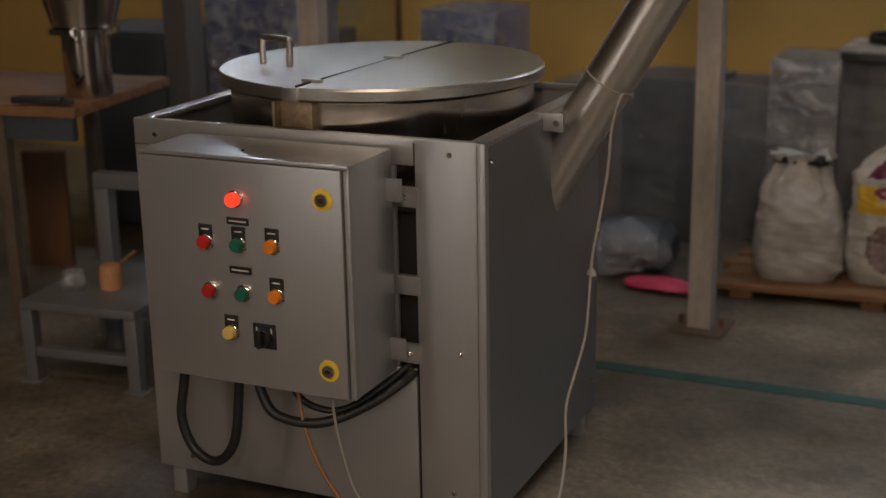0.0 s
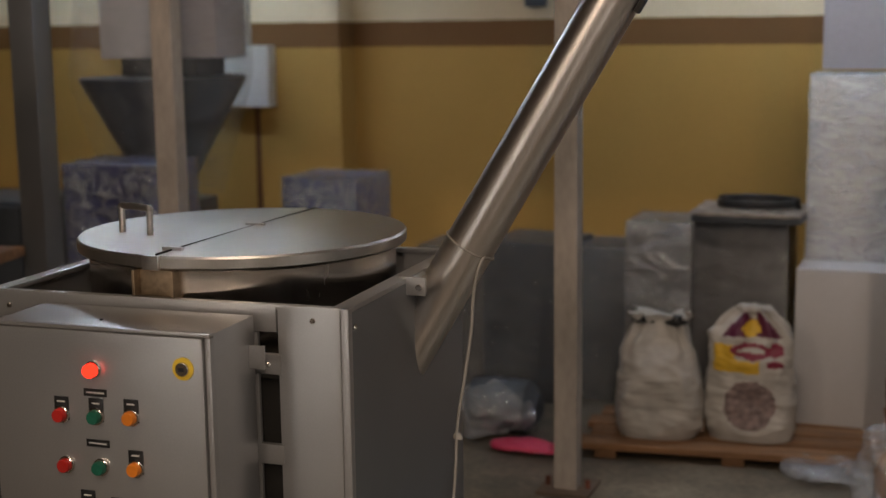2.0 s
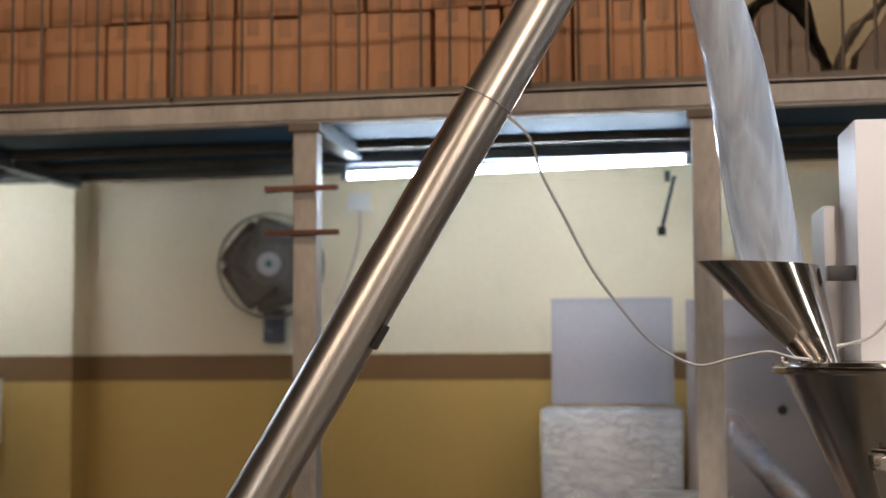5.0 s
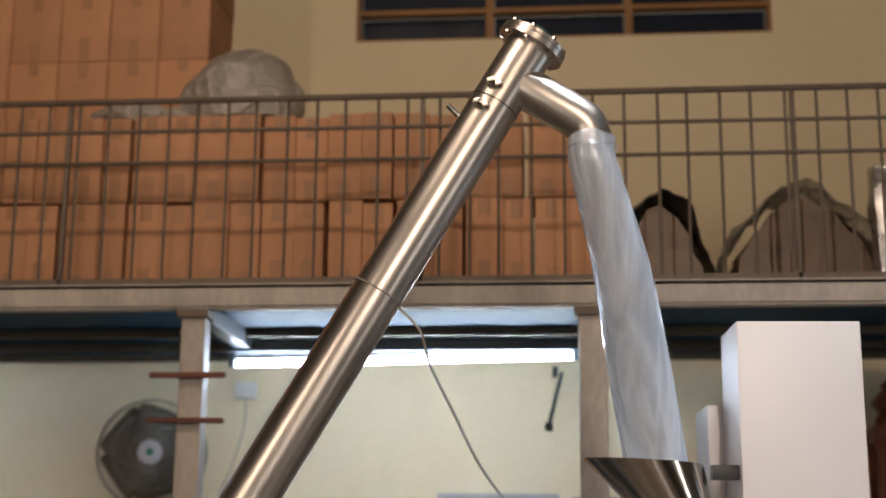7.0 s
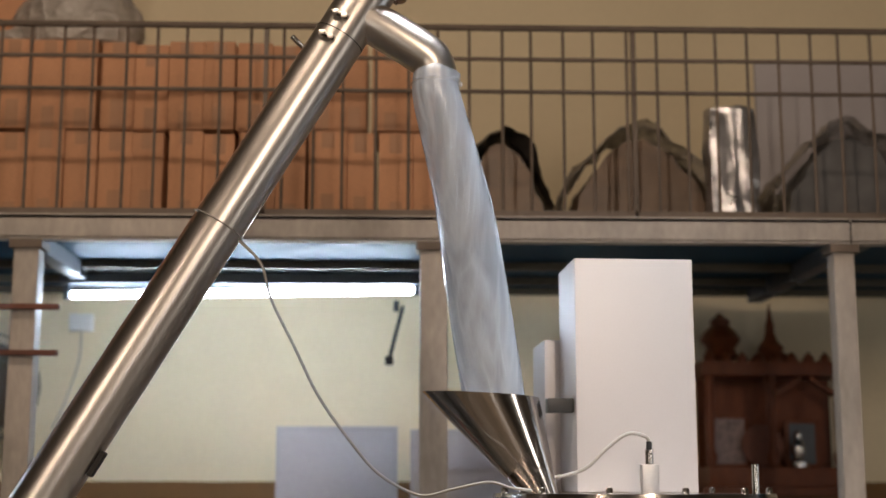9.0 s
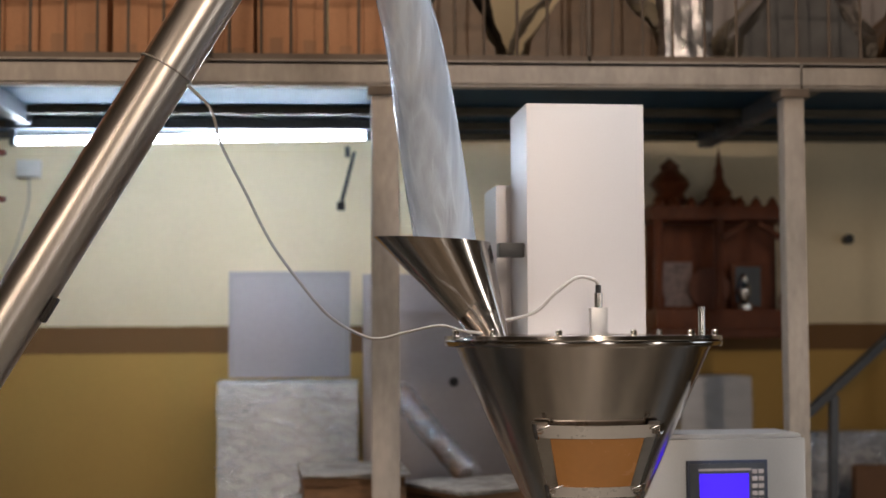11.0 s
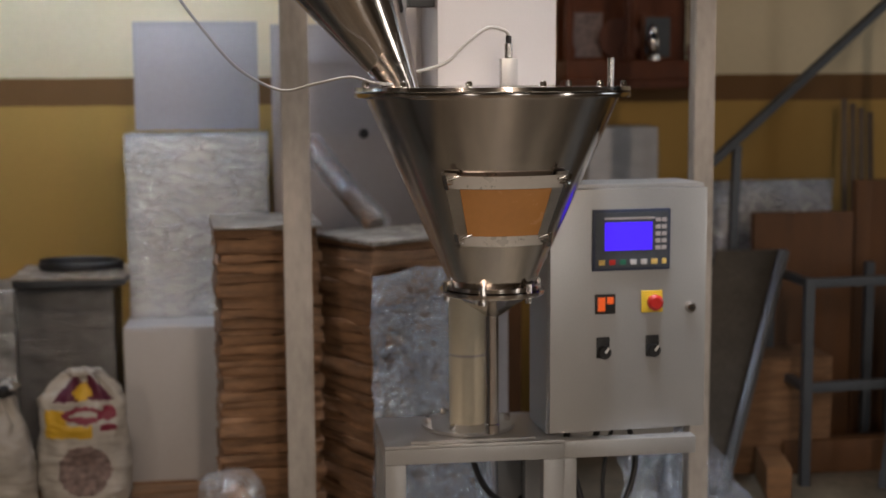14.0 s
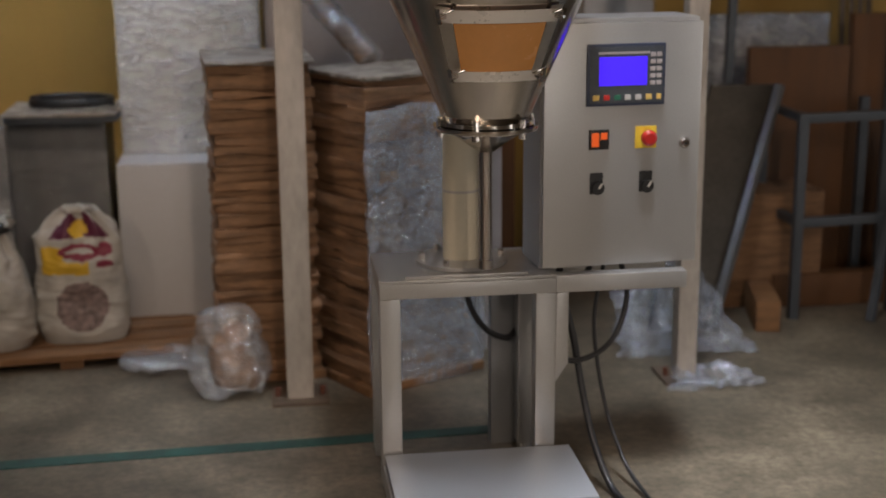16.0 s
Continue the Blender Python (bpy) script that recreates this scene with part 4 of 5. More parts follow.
for d in (L - 0.215, L - 0.155):
    face_dir = (Vector((-0.2, -1, 0.1)) - ax * Vector((-0.2, -1, 0.1)).dot(ax)).normalized()
    c = along(d) + face_dir * (PR + 0.008)
    t = ax.cross(face_dir)
    part("clamp_bolt", rod(c - t * 0.022, c + t * 0.022, 0.006, 8), "polish", conv)
    part("clamp_lug", bar(c - t * 0.012 - face_dir * 0.012, c - t * 0.012 + face_dir * 0.008, 0.014, 0.01, 0.001), "pipe", conv)
    part("clamp_lug", bar(c + t * 0.012 - face_dir * 0.012, c + t * 0.012 + face_dir * 0.008, 0.014, 0.01, 0.001), "pipe", conv)
nl = along(L - 0.25) - right * PR
part("nipple", rod(nl, nl - right * 0.03 + Vector((0, -0.01, 0.01)), 0.006, 10), "polish", conv)
part("mounting_bracket", bx(-0.05, -0.118, 0.042, 0.02, -0.11, 0.085, 0.002), "silver", conv, "grey bracket bolted to the housing")
part("bracket_arm", bx(-0.045, -0.11, 0.05, -0.01, 0.0, 0.078, 0.002), "silver", conv)
part("bracket_bolt", disc(0.008, 0.006, pose(0.004, -0.118, 0.062, 90, 0, 0), 10), "polish", conv)
pd = along(0.86) + right * (PR + 0.001)
part("side_patch", bar(pd - ax * 0.03, pd + ax * 0.03, 0.05, 0.012, 0.003), "dark", conv, "dark cable clip under the pipe")
for d in (0.17, 1.45):
    part("tie", hose([along(d) + (s1 * math.cos(k * 0.5236) + s2 * math.sin(k * 0.5236)) * (PR + 0.003) for k in range(13)], 0.0022, 6, 2), "wire", conv)

t0 = PA + along(0.17) + right * (PR + 0.004)
cable("signal_wire", [t0, (-1.011, 2.88, 1.012), (-1.027, 2.87, 0.938), (-1.031, 2.86, 0.848), (-1.044, 2.85, 0.743), (-1.055, 2.83, 0.638), (-1.054, 2.81, 0.534), (-1.055, 2.79, 0.457), (-1.062, 2.75, 0.386), (-1.064, 2.70, 0.320), (-1.049, 2.66, 0.227), (-1.037, 2.60, 0.157), (-1.03, 2.5, 0.05), (-1.0, 2.42, 0.005)], 0.0036, "wire", "pale signal wire hanging beside the machine")
solid("wire_knot", lump(0.012, 0.01, 0.016, 1, 0.004, 30), "wire", "small knot of pale wire", "wire", loc=(-1.055, 2.83, 0.60))
t1 = PA + along(1.45) + right * PR
cable("sensor_wire", [t1, (-0.387, 3.04, 2.101), (-0.329, 3.03, 2.041), (-0.305, 3.05, 1.961), (-0.256, 3.08, 1.862), (-0.199, 3.10, 1.748), (-0.135, 3.12, 1.658), (-0.07, 3.14, 1.581), (-0.005, 3.15, 1.539), (0.047, 3.15, 1.524), (0.112, 3.14, 1.539), (0.189, 3.12, 1.554), (0.24, 3.13, 1.542), (0.29, 3.16, 1.536)], 0.0034, "wire", "pale sensor wire sagging from the pipe to the hopper")

# clear sleeve
HX, HY = 0.545, 3.28
slv = thing("plastic_sleeve", out_end, 0, "cloudy clear plastic sleeve hanging from the pipe outlet", "sleeve")
bot = Vector((0.215, 3.26, 1.74)) - out_end
bm = hose([Vector((0, 0, 0.03)), Vector((0.0, 0, -0.03)), bot * 0.35 + Vector((0.012, 0, 0)), bot * 0.7 + Vector((0.004, 0, 0)), bot], 0.05, 48, 14, radii=[0.056, 0.054, 0.060, 0.068, 0.073, 0.075, 0.076])
for v in bm.verts:
    k = 1 + 0.04 * noise.noise(Vector((v.co.x * 14, v.co.y * 14, v.co.z * 3)))
    v.co.x *= k
part("film", bm, "sleeve", slv)
part("strap", hose([Vector((0.056 * math.cos(k * 0.5236), 0.056 * math.sin(k * 0.5236), 0.005)) for k in range(13)], 0.006, 6, 2), "film2", slv)

# ---- dosing hopper ----
hop = thing("dosing_hopper", (HX, HY, 0), 0, "polished stainless steel cone hopper with a sight window", "hopper")
RZ = 1.525
cone = part("cone", lathe([(0.105, 1.045), (0.31, RZ - 0.02), (0.3, RZ - 0.02), (0.1, 1.05)], 96, close=False), "conesteel", hop)
part("rim", lathe([(0.30, RZ - 0.022), (0.333, RZ - 0.022), (0.336, RZ - 0.018), (0.336, RZ - 0.010), (0.30, RZ - 0.010)], 96), "polish", hop)
part("cover", lathe([(0.30, RZ - 0.008), (0.334, RZ - 0.008), (0.336, RZ - 0.005), (0.334, RZ + 0.004), (0.001, RZ + 0.005)], 96), "polish", hop)
for k in range(12):
    a = k * math.pi / 6 + 0.2
    part("cover_bolt", lathe([(0.008, RZ + 0.004), (0.008, RZ + 0.014), (0.005, RZ + 0.018)], 8, pose(0.318 * math.cos(a), 0.318 * math.sin(a), 0)), "polish", hop)
part("stud", rod((0.25, -0.18, RZ), (0.25, -0.18, RZ + 0.07), 0.008, 12), "polish", hop)
part("low_flange", lathe([(0.06, 1.022), (0.128, 1.022), (0.13, 1.026), (0.13, 1.034), (0.06, 1.034)], 64), "polish", hop)
part("low_flange", lathe([(0.06, 1.037), (0.12, 1.037), (0.12, 1.046), (0.06, 1.046)], 64), "polish", hop)
for k in range(6):
    a = k * math.pi / 3 + 0.15
    part("flange_bolt", rod((0.118 * math.cos(a), 0.118 * math.sin(a), 1.008), (0.118 * math.cos(a), 0.118 * math.sin(a), 1.055), 0.009, 8), "polish", hop)
part("outlet_cone", lathe([(0.10, 1.021), (0.02, 0.965), (0.018, 0.965)], 48), "polish", hop)
part("nozzle", lathe([(0.0165, 0.966), (0.0165, 0.69), (0.019, 0.688), (0.019, 0.665)], 32), "polish", hop)


def on_cone(az, z, lift=0.0):
    r = 0.105 + (z - 1.045) / (RZ - 0.02 - 1.045) * 0.205 + lift
    return Vector((r * math.sin(az), -r * math.cos(az), z))


def cone_patch(a0, a1, z0, z1, lift, thick):
    bm = bmesh.new()
    na, nz = 16, 3
    for s, lf in ((0, lift), (1, lift + thick)):
        for j in range(nz + 1):
            for i in range(na + 1):
                bm.verts.new(on_cone(a0 + (a1 - a0) * i / na, z0 + (z1 - z0) * j / nz, lf))
    bm.verts.ensure_lookup_table()
    n = (na + 1) * (nz + 1)
    idx = lambda s, i, j: bm.verts[s * n + j * (na + 1) + i]
    for j in range(nz):
        for i in range(na):
            for s in (0, 1):
                bm.faces.new((idx(s, i, j), idx(s, i + 1, j), idx(s, i + 1, j + 1), idx(s, i, j + 1)))
    for i in range(na):
        for j in (0, nz):
            bm.faces.new((idx(0, i, j), idx(0, i + 1, j), idx(1, i + 1, j), idx(1, i, j)))
    for j in range(nz):
        for i in (0, na):
            bm.faces.new((idx(0, i, j), idx(0, i, j + 1), idx(1, i, j + 1), idx(1, i, j)))
    bmesh.ops.recalc_face_normals(bm, faces=bm.faces)
    return bm


win2 = part("sight_window", cone_patch(-0.50, 0.50, 1.17, 1.315, 0.004, 0.005), "filter", hop, "amber powder seen through the curved sight window")
for z0, z1 in ((1.297, 1.327), (1.157, 1.182)):
    part("window_band", cone_patch(-0.60, 0.60, z0, z1, 0.011, 0.004), "band", hop)
for s in (-1, 1):
    part("window_cheek", cone_patch(s * 0.66 - 0.155 * (s > 0), s * 0.66 + 0.155 * (s < 0), 1.155, 1.335, 0.005, 0.004), "steel", hop)
for s in (-1, 1):
    for z in (1.312, 1.17):
        c = on_cone(s * 0.57, z, 0.015)
        w = part("wing_nut", rod(c, c + Vector((s * 0.016, -0.016, 0)), 0.007, 10), "polish", hop)
        part("wing", bar(c + Vector((s * 0.012, -0.012, -0.016)), c + Vector((s * 0.018, -0.018, 0.018)), 0.012, 0.004, 0.001), "polish", w)
        part("wing", bar(c + Vector((-0.012, -0.014, 0.006)), c + Vector((0.02, -0.014, 0.016)), 0.008, 0.004, 0.001), "polish", w)

# slanted feed funnel on the hopper cover
fun = bmesh.new()
n = 48
rings = []
for f in (0.0, 1.0):
    for thick in (0.0, 0.003):
        ring = []
        for k in range(n):
            a = 2 * math.pi * k / n
            if f == 0:
                p = Vector((-0.225 + 0.042 * math.cos(a), 0.0 + 0.045 * math.sin(a), RZ + 0.004))
                p += Vector((math.cos(a), math.sin(a), 0)) * thick
            else:
                p = Vector((-0.365 + 0.14 * math.cos(a), 0.0 + 0.105 * math.sin(a), 1.762 - 0.007 * math.cos(a)))
                p += Vector((math.cos(a), math.sin(a), 0)) * thick
            ring.append(fun.verts.new(p))
        rings.append(ring)
for a, b in ((0, 2), (3, 1), (2, 3)):
    for k in range(n):
        fun.faces.new((rings[a][k], rings[a][(k + 1) % n], rings[b][(k + 1) % n], rings[b][k])).smooth = True
part("feed_funnel", fun, "polish", hop, "slanted polished feed funnel")

# motor cover
mc = thing("motor_cover", (HX, HY, RZ + 0.006), 2.5, "plain pale grey sheet-metal motor cover on the hopper", "motor cover")
part("cover", bx(-0.135, -0.01, 0.0, 0.158, 0.24, 0.565, 0.004), "cover", mc)
part("rear_cover", bx(-0.175, 0.24, 0.0, 0.10, 0.46, 0.39, 0.008), "cover", mc)
part("clamp_arm", bx(-0.2, 0.02, 0.19, -0.136, 0.06, 0.225, 0.003), "black", mc, "black clamp arm")
sen = thing("level_sensor", (HX + 0.02, HY - 0.12, RZ + 0.005), 0, "small square sensor with a black plug on the hopper", "sensor")
part("body", bx(-0.02, -0.015, 0, 0.02, 0.015, 0.065, 0.003), "silver", sen)
part("thread", rod((0, 0, 0.065), (0, 0, 0.1), 0.010, 12), "polish", sen)
part("plug", rod((0, 0, 0.1), (0, 0, 0.118), 0.007, 12), "black", sen)
part("lead", hose([(0, 0, 0.118), (-0.01, 0, 0.13), (-0.05, 0, 0.135), (-0.10, 0, 0.10), (-0.15, 0.0, 0.055), (-0.22, 0.0, 0.035)], 0.0042), "wire", sen)

# ---- stand of the filling machine ----
st = thing("filler_stand", (0.285, 3.42, 0), 0, "silver-grey welded steel stand of the filling machine", "stand")
SW, SD, SH = 0.475, 0.31, 0.60
part("top_plate", bx(0, 0, SH - 0.008, SW, SD, SH, 0.003), "silver", st)
part("apron", bx(0, 0, SH - 0.05, SW, 0.045, SH - 0.009, 0.003), "silver", st)
part("apron", bx(0, SD - 0.045, SH - 0.05, SW, SD, SH - 0.009, 0.003), "silver", st)
part("raised_plate", bx(0.07, 0.012, SH + 0.001, 0.40, 0.02, SH + 0.008, 0.002), "silver", st)
for x in (0, SW - 0.055):
    part("leg", bx(x, 0.001, 0.02, x + 0.055, 0.055, SH - 0.051, 0.004), "silver", st)
    part("leg", bx(x, SD - 0.055, 0.02, x + 0.055, SD - 0.001, SH - 0.051, 0.004), "silver", st)
    part("foot_rail", bx(x, -0.34, 0.035, x + 0.05, -0.001, 0.085, 0.004), "silver", st)
    for y in (-0.33, SD - 0.04):
        part("foot", rod((x + 0.025, y + 0.015, 0.0), (x + 0.025, y + 0.015, 0.036), 0.022, 16), "silver", st)
    part("side_rail", bx(x, 0.056, SH - 0.05, x + 0.045, SD - 0.056, SH - 0.01, 0.003), "silver", st)
part("rear_post", bx(SW - 0.125, SD + 0.0, 0.0, SW - 0.025, SD + 0.05, SH - 0.01, 0.004), "silver2", st)
for z in (0.5, 0.345):
    part("bolt", disc(0.009, 0.006, pose(SW - 0.045, SD - 0.0, z, 90, 0, 0), 10), "polish", st)
part("arm_rail", bx(SW, 0.001, SH - 0.05, SW + 0.36, 0.045, SH - 0.004, 0.003), "silver", st)
part("arm_rail", bx(SW, 0.2, SH - 0.05, SW + 0.36, 0.245, SH - 0.004, 0.003), "silver", st)
gus = bx(SW, 0.002, 0.3, SW + 0.035, 0.05, SH - 0.051, 0.003)
for v in gus.verts:
    if v.co.z < 0.4 and v.co.x > SW + 0.02:
        v.co.z += 0.045
part("gusset", gus, "silver", st)
cp = part("column", lathe([(0.05, SH), (0.05, 1.46)], 48, pose(0.245, 0.19, 0)), "creamcol", st, "cream painted round column")
part("column_collar", lathe([(0.052, 0.80), (0.0525, 0.806)], 48, pose(0.245, 0.19, 0)), "greyboard", cp)
part("base_flange", lathe([(0.1, SH + 0.0005), (0.128, SH + 0.002), (0.128, SH + 0.012), (0.1, SH + 0.012)], 48, pose(0.245, 0.185, 0)), "silver", st)
for k in range(6):
    a = k * math.pi / 3
    part("flange_bolt", rod((0.245 + 0.11 * math.cos(a), 0.185 + 0.11 * math.sin(a), SH + 0.012), (0.245 + 0.11 * math.cos(a), 0.185 + 0.11 * math.sin(a), SH + 0.03), 0.009, 8), "polish", st)
sc = thing("weighing_platform", (0.29, 3.07, 0.086), 0, "flat grey steel weighing platform in front of the stand", "platform scale")
part("pan", bx(0.0, 0.0, 0.022, 0.51, 0.345, 0.03, 0.004), "platform", sc)
part("base", bx(0.0, 0.03, 0.0, 0.47, 0.31, 0.02, 0.004), "silver2", sc)

# cabinet
cb = thing("control_cabinet", (0.725, 3.45, 0.603), 4, "grey steel control cabinet with a screen, emergency stop and switches", "control cabinet")
CW, CH, CD = 0.436, 0.66, 0.2
part("body", bx(0.0, 0.025, 0.0, CW, CD, CH + 0.006, 0.004), "silver", cb)
cd = part("door", bx(0.002, 0.0, 0.006, CW, 0.022, CH - 0.004, 0.004), "silver", cb, "grey door")
part("drip_edge", bx(0.02, 0.01, CH - 0.003, CW - 0.01, 0.03, CH + 0.008, 0.002), "silver", cb)
for x in (0.05, 0.16, 0.33):
    part("cable_gland", rod((x, 0.1, -0.003), (x, 0.1, -0.0), 0.012, 12), "black", cb)
sx0, sz0, sx1, sz1 = 0.115, 0.44, 0.33, 0.603
hm = part("screen_panel", bx(sx0, -0.010, sz0, sx1, 0.0, sz1, 0.004), "navy", cd, "navy operator panel")
part("panel_face", bx(sx0 + 0.008, -0.0115, sz0 + 0.008, sx1 - 0.008, -0.0098, sz1 - 0.008), "bluegrey", hm)
part("screen", bx(sx0 + 0.032, -0.013, sz0 + 0.054, sx1 - 0.052, -0.0113, sz1 - 0.034), "screen", hm, "lit blue screen")
part("marking", bx(sx0 + 0.03, -0.012, sz1 - 0.027, sx1 - 0.045, -0.0113, sz1 - 0.021), "greyboard", hm)
for r in range(5):
    for c in range(2):
        part("key", bx(sx1 - 0.043 + c * 0.017, -0.013, sz0 + 0.054 + r * 0.0185, sx1 - 0.029 + c * 0.017, -0.0113, sz0 + 0.065 + r * 0.0185, 0.001), "greyboard", hm)
for k, m_ in enumerate(("cream", "red", "green", "whitebox", "whitebox", "cream")):
    part("key", bx(sx0 + 0.016 + k * 0.029, -0.013, sz0 + 0.016, sx0 + 0.033 + k * 0.029, -0.0113, sz0 + 0.030, 0.001), m_, hm)
part("key", bx(sx1 - 0.024, -0.013, sz0 + 0.016, sx1 - 0.012, -0.0113, sz0 + 0.030, 0.001), "cream", hm)
rs = part("rocker_switch", bx(0.125, -0.008, 0.325, 0.18, 0.0, 0.378, 0.003), "black", cd)
part("digit", bx(0.131, -0.0095, 0.333, 0.151, -0.0078, 0.370, 0.001), "oranglow", rs, "amber lit rocker")
part("digit", bx(0.156, -0.0095, 0.352, 0.174, -0.0078, 0.370, 0.001), "oranglow", rs)
ep = part("stop_plate", bx(0.253, -0.004, 0.324, 0.313, 0.0, 0.383, 0.003), "yellow", cd, "yellow emergency stop plate")
part("stop_button", lathe([(0.014, 0), (0.014, 0.014), (0.021, 0.016), (0.021, 0.026), (0.014, 0.032)], 28, pose(0.284, -0.004, 0.354, 90, 0, 0)), "red", ep, "red mushroom button")
lk = part("lock", lathe([(0.015, 0), (0.015, 0.008), (0.009, 0.016)], 24, pose(0.392, 0, 0.334, 90, 0, 0)), "polish", cd)
part("keyhole", bx(0.388, -0.0172, 0.331, 0.396, -0.0158, 0.337), "black", lk)
for x in (0.148, 0.286):
    sw = part("switch_plate", bx(x - 0.018, -0.003, 0.205, x + 0.018, 0.0, 0.262, 0.003), "black", cd)
    part("knob", disc(0.018, 0.014, pose(x + 0.002, -0.003, 0.222, 90, 0, 0)), "black", sw)
    part("pointer", bx(-0.0025, -0.0195, 0.0, 0.0025, -0.0165, 0.017, m=pose(x + 0.002, 0, 0.222, 0, 35, 0)), "white", sw)

cable("power_cable", [(0.80, 3.56, 0.60), (0.80, 3.55, 0.53), (0.83, 3.52, 0.40), (0.85, 3.48, 0.25), (0.87, 3.42, 0.12), (0.9, 3.32, 0.02), (0.93, 3.18, 0.012), (0.95, 2.9, 0.012)], 0.010, "cable", "black cable hanging from the cabinet to the floor")
cable("power_cable", [(0.97, 3.56, 0.60), (0.99, 3.55, 0.5), (0.96, 3.53, 0.40), (0.9, 3.5, 0.35), (0.82, 3.48, 0.335), (0.775, 3.5, 0.36)], 0.008, "cable", "black cable looped under the cabinet")
cable("power_cable", [(0.89, 3.56, 0.60), (0.86, 3.55, 0.545), (0.80, 3.6, 0.51), (0.70, 3.7, 0.49), (0.60, 3.72, 0.52), (0.56, 3.7, 0.585)], 0.009, "cable", "black cable looped under the stand")
cable("power_cable", [(0.53, 3.65, 0.585), (0.56, 3.64, 0.46), (0.61, 3.66, 0.38), (0.68, 3.7, 0.34), (0.72, 3.75, 0.36)], 0.009, "cable", "black cable looped under the stand")
cable("power_cable", [(0.93, 3.57, 0.60), (0.90, 3.56, 0.42), (0.92, 3.5, 0.2), (0.96, 3.4, 0.05), (0.99, 3.2, 0.01), (1.0, 2.95, 0.01)], 0.006, "cable", "thin black cable hanging to the floor")
# ---- goods along the back wall ----
def planks():
    p = thing("pallet", (-0.72, 4.86, 0), 6, "rough brown wooden pallet lying on the floor", "pallet")
    for x in (-0.45, 0.0, 0.42):
        part("bearer", bx(x - 0.04, -0.24, 0, x + 0.04, 0.24, 0.03, 0.004), "wood", p)
    for k in range(4):
        part("plank", bx(-0.55 + 0.03 * (k % 2), -0.25 + 0.13 * k, 0.031, 0.56, -0.14 + 0.13 * k, 0.055, 0.004), "wood", p)
    return p


planks()


def sack(name, w, d, h, loc, rz, seed, profile, label):
    """A filled sack: soft-cornered rings, pleated towards the neck."""
    s = thing(name, loc, rz, label, "sack")
    bm, seg, rings = bmesh.new(), 120, 90
    off = Vector((seed * 2.3, seed, seed * 4.1))
    rows_ = []
    for j in range(rings + 1):
        t = j / rings
        p = float(np.interp(t, [q[0] for q in profile], [q[1] for q in profile]))
        thin = float(np.interp(t, [q[0] for q in profile], [q[2] for q in profile]))
        ring = []
        for k in range(seg):
            a = 2 * math.pi * k / seg
            c, n = math.cos(a), math.sin(a)
            x = math.copysign(abs(c) ** 0.72, c) * w / 2 * p
            y = math.copysign(abs(n) ** 0.72, n) * d / 2 * p * thin
            pleat = max(0.0, t - 0.55) * 0.035 * math.sin(a * 9 + 5 * noise.noise(Vector((c, n, t * 3)) + off))
            v = Vector((x, y, t * h))
            wave = 0.020 * noise.noise(v * 7 + off) + 0.009 * noise.noise(v * 19 - off) + 0.008 * abs(noise.noise(Vector((v.x * 12, v.y * 12, v.z * 34)) + off))
            v += Vector((c, n, 0)) * ((wave + pleat) * min(1, t * 8 + 0.2))
            v.z += 0.03 * t * noise.noise(Vector((c * 1.5, n * 1.5, 0)) + off)
            ring.append(bm.verts.new(v))
        rows_.append(ring)
    for a, b in zip(rows_, rows_[1:]):
        for k in range(seg):
            bm.faces.new((a[k], a[(k + 1) % seg], b[(k + 1) % seg], b[k])).smooth = True
    bm.faces.new(list(reversed(rows_[0])))
    bm.faces.new(rows_[-1])
    part("bag", bm, "sack", s)
    return s


s1_ = sack("sack", 0.305, 0.21, 0.45, (-0.99, 4.76, 0.056), 8, 2, ((0, 0.9, 1), (0.1, 1.03, 1), (0.5, 1.0, 1), (0.72, 0.84, 0.9), (0.88, 0.62, 0.7), (0.94, 0.5, 0.5), (1, 0.62, 0.5)), "full white woven sack standing on the pallet")
part("tied_neck", lump(0.045, 0.03, 0.03, 4, 0.02, 12), "black", s1_).location = (0.06, -0.02, 0.41)
part("tied_neck", lump(0.04, 0.03, 0.025, 6, 0.02, 12), "black", s1_).location = (-0.06, -0.02, 0.405)
s2_ = sack("sack", 0.31, 0.18, 0.47, (-0.665, 4.82, 0.056), 4, 6, ((0, 0.92, 1), (0.08, 1.0, 1), (0.6, 1.0, 0.95), (0.8, 0.92, 0.7), (0.93, 0.62, 0.5), (1, 0.36, 0.4)), "printed white woven sack with yellow and maroon panels on the pallet")


def sack_print(x, z):
    """Which ink lies at a spot of the sack's front: 0 is bare."""
    r = math.hypot(x, z - 0.135)
    if r < 0.09:
        return 4
    if math.hypot(x / 0.068, (z - 0.331) / 0.03) < 1:
        return 0 if abs(z - 0.334) < 0.008 and abs(x) < 0.045 else 2
    if 0.252 < z < 0.297 and -0.13 < x < 0.035 or 0.297 <= z < 0.35 and -0.13 < x < -0.06:
        return 1
    if math.hypot(x - 0.085, z - 0.335) < 0.026 or math.hypot((x - 0.085) / 0.03, (z - 0.285) / 0.012) < 1:
        return 2
    if math.hypot(x, z - 0.408) < 0.03:
        return 1
    if 0.38 < z < 0.465 and abs(x) < 0.105 - (z - 0.38) * 0.9:
        return 3
    return 0


part("folded_top", lump(0.06, 0.02, 0.018, 5, 0.02, 16), "sack", s2_, "rolled-over mouth of the sack").location = (0.0, 0.0, 0.455)
bag = s2_.children[0].data
for ink in ("sackyellow", "sackred", "sackmaroon", "sackgrey"):
    bag.materials.append(M[ink])
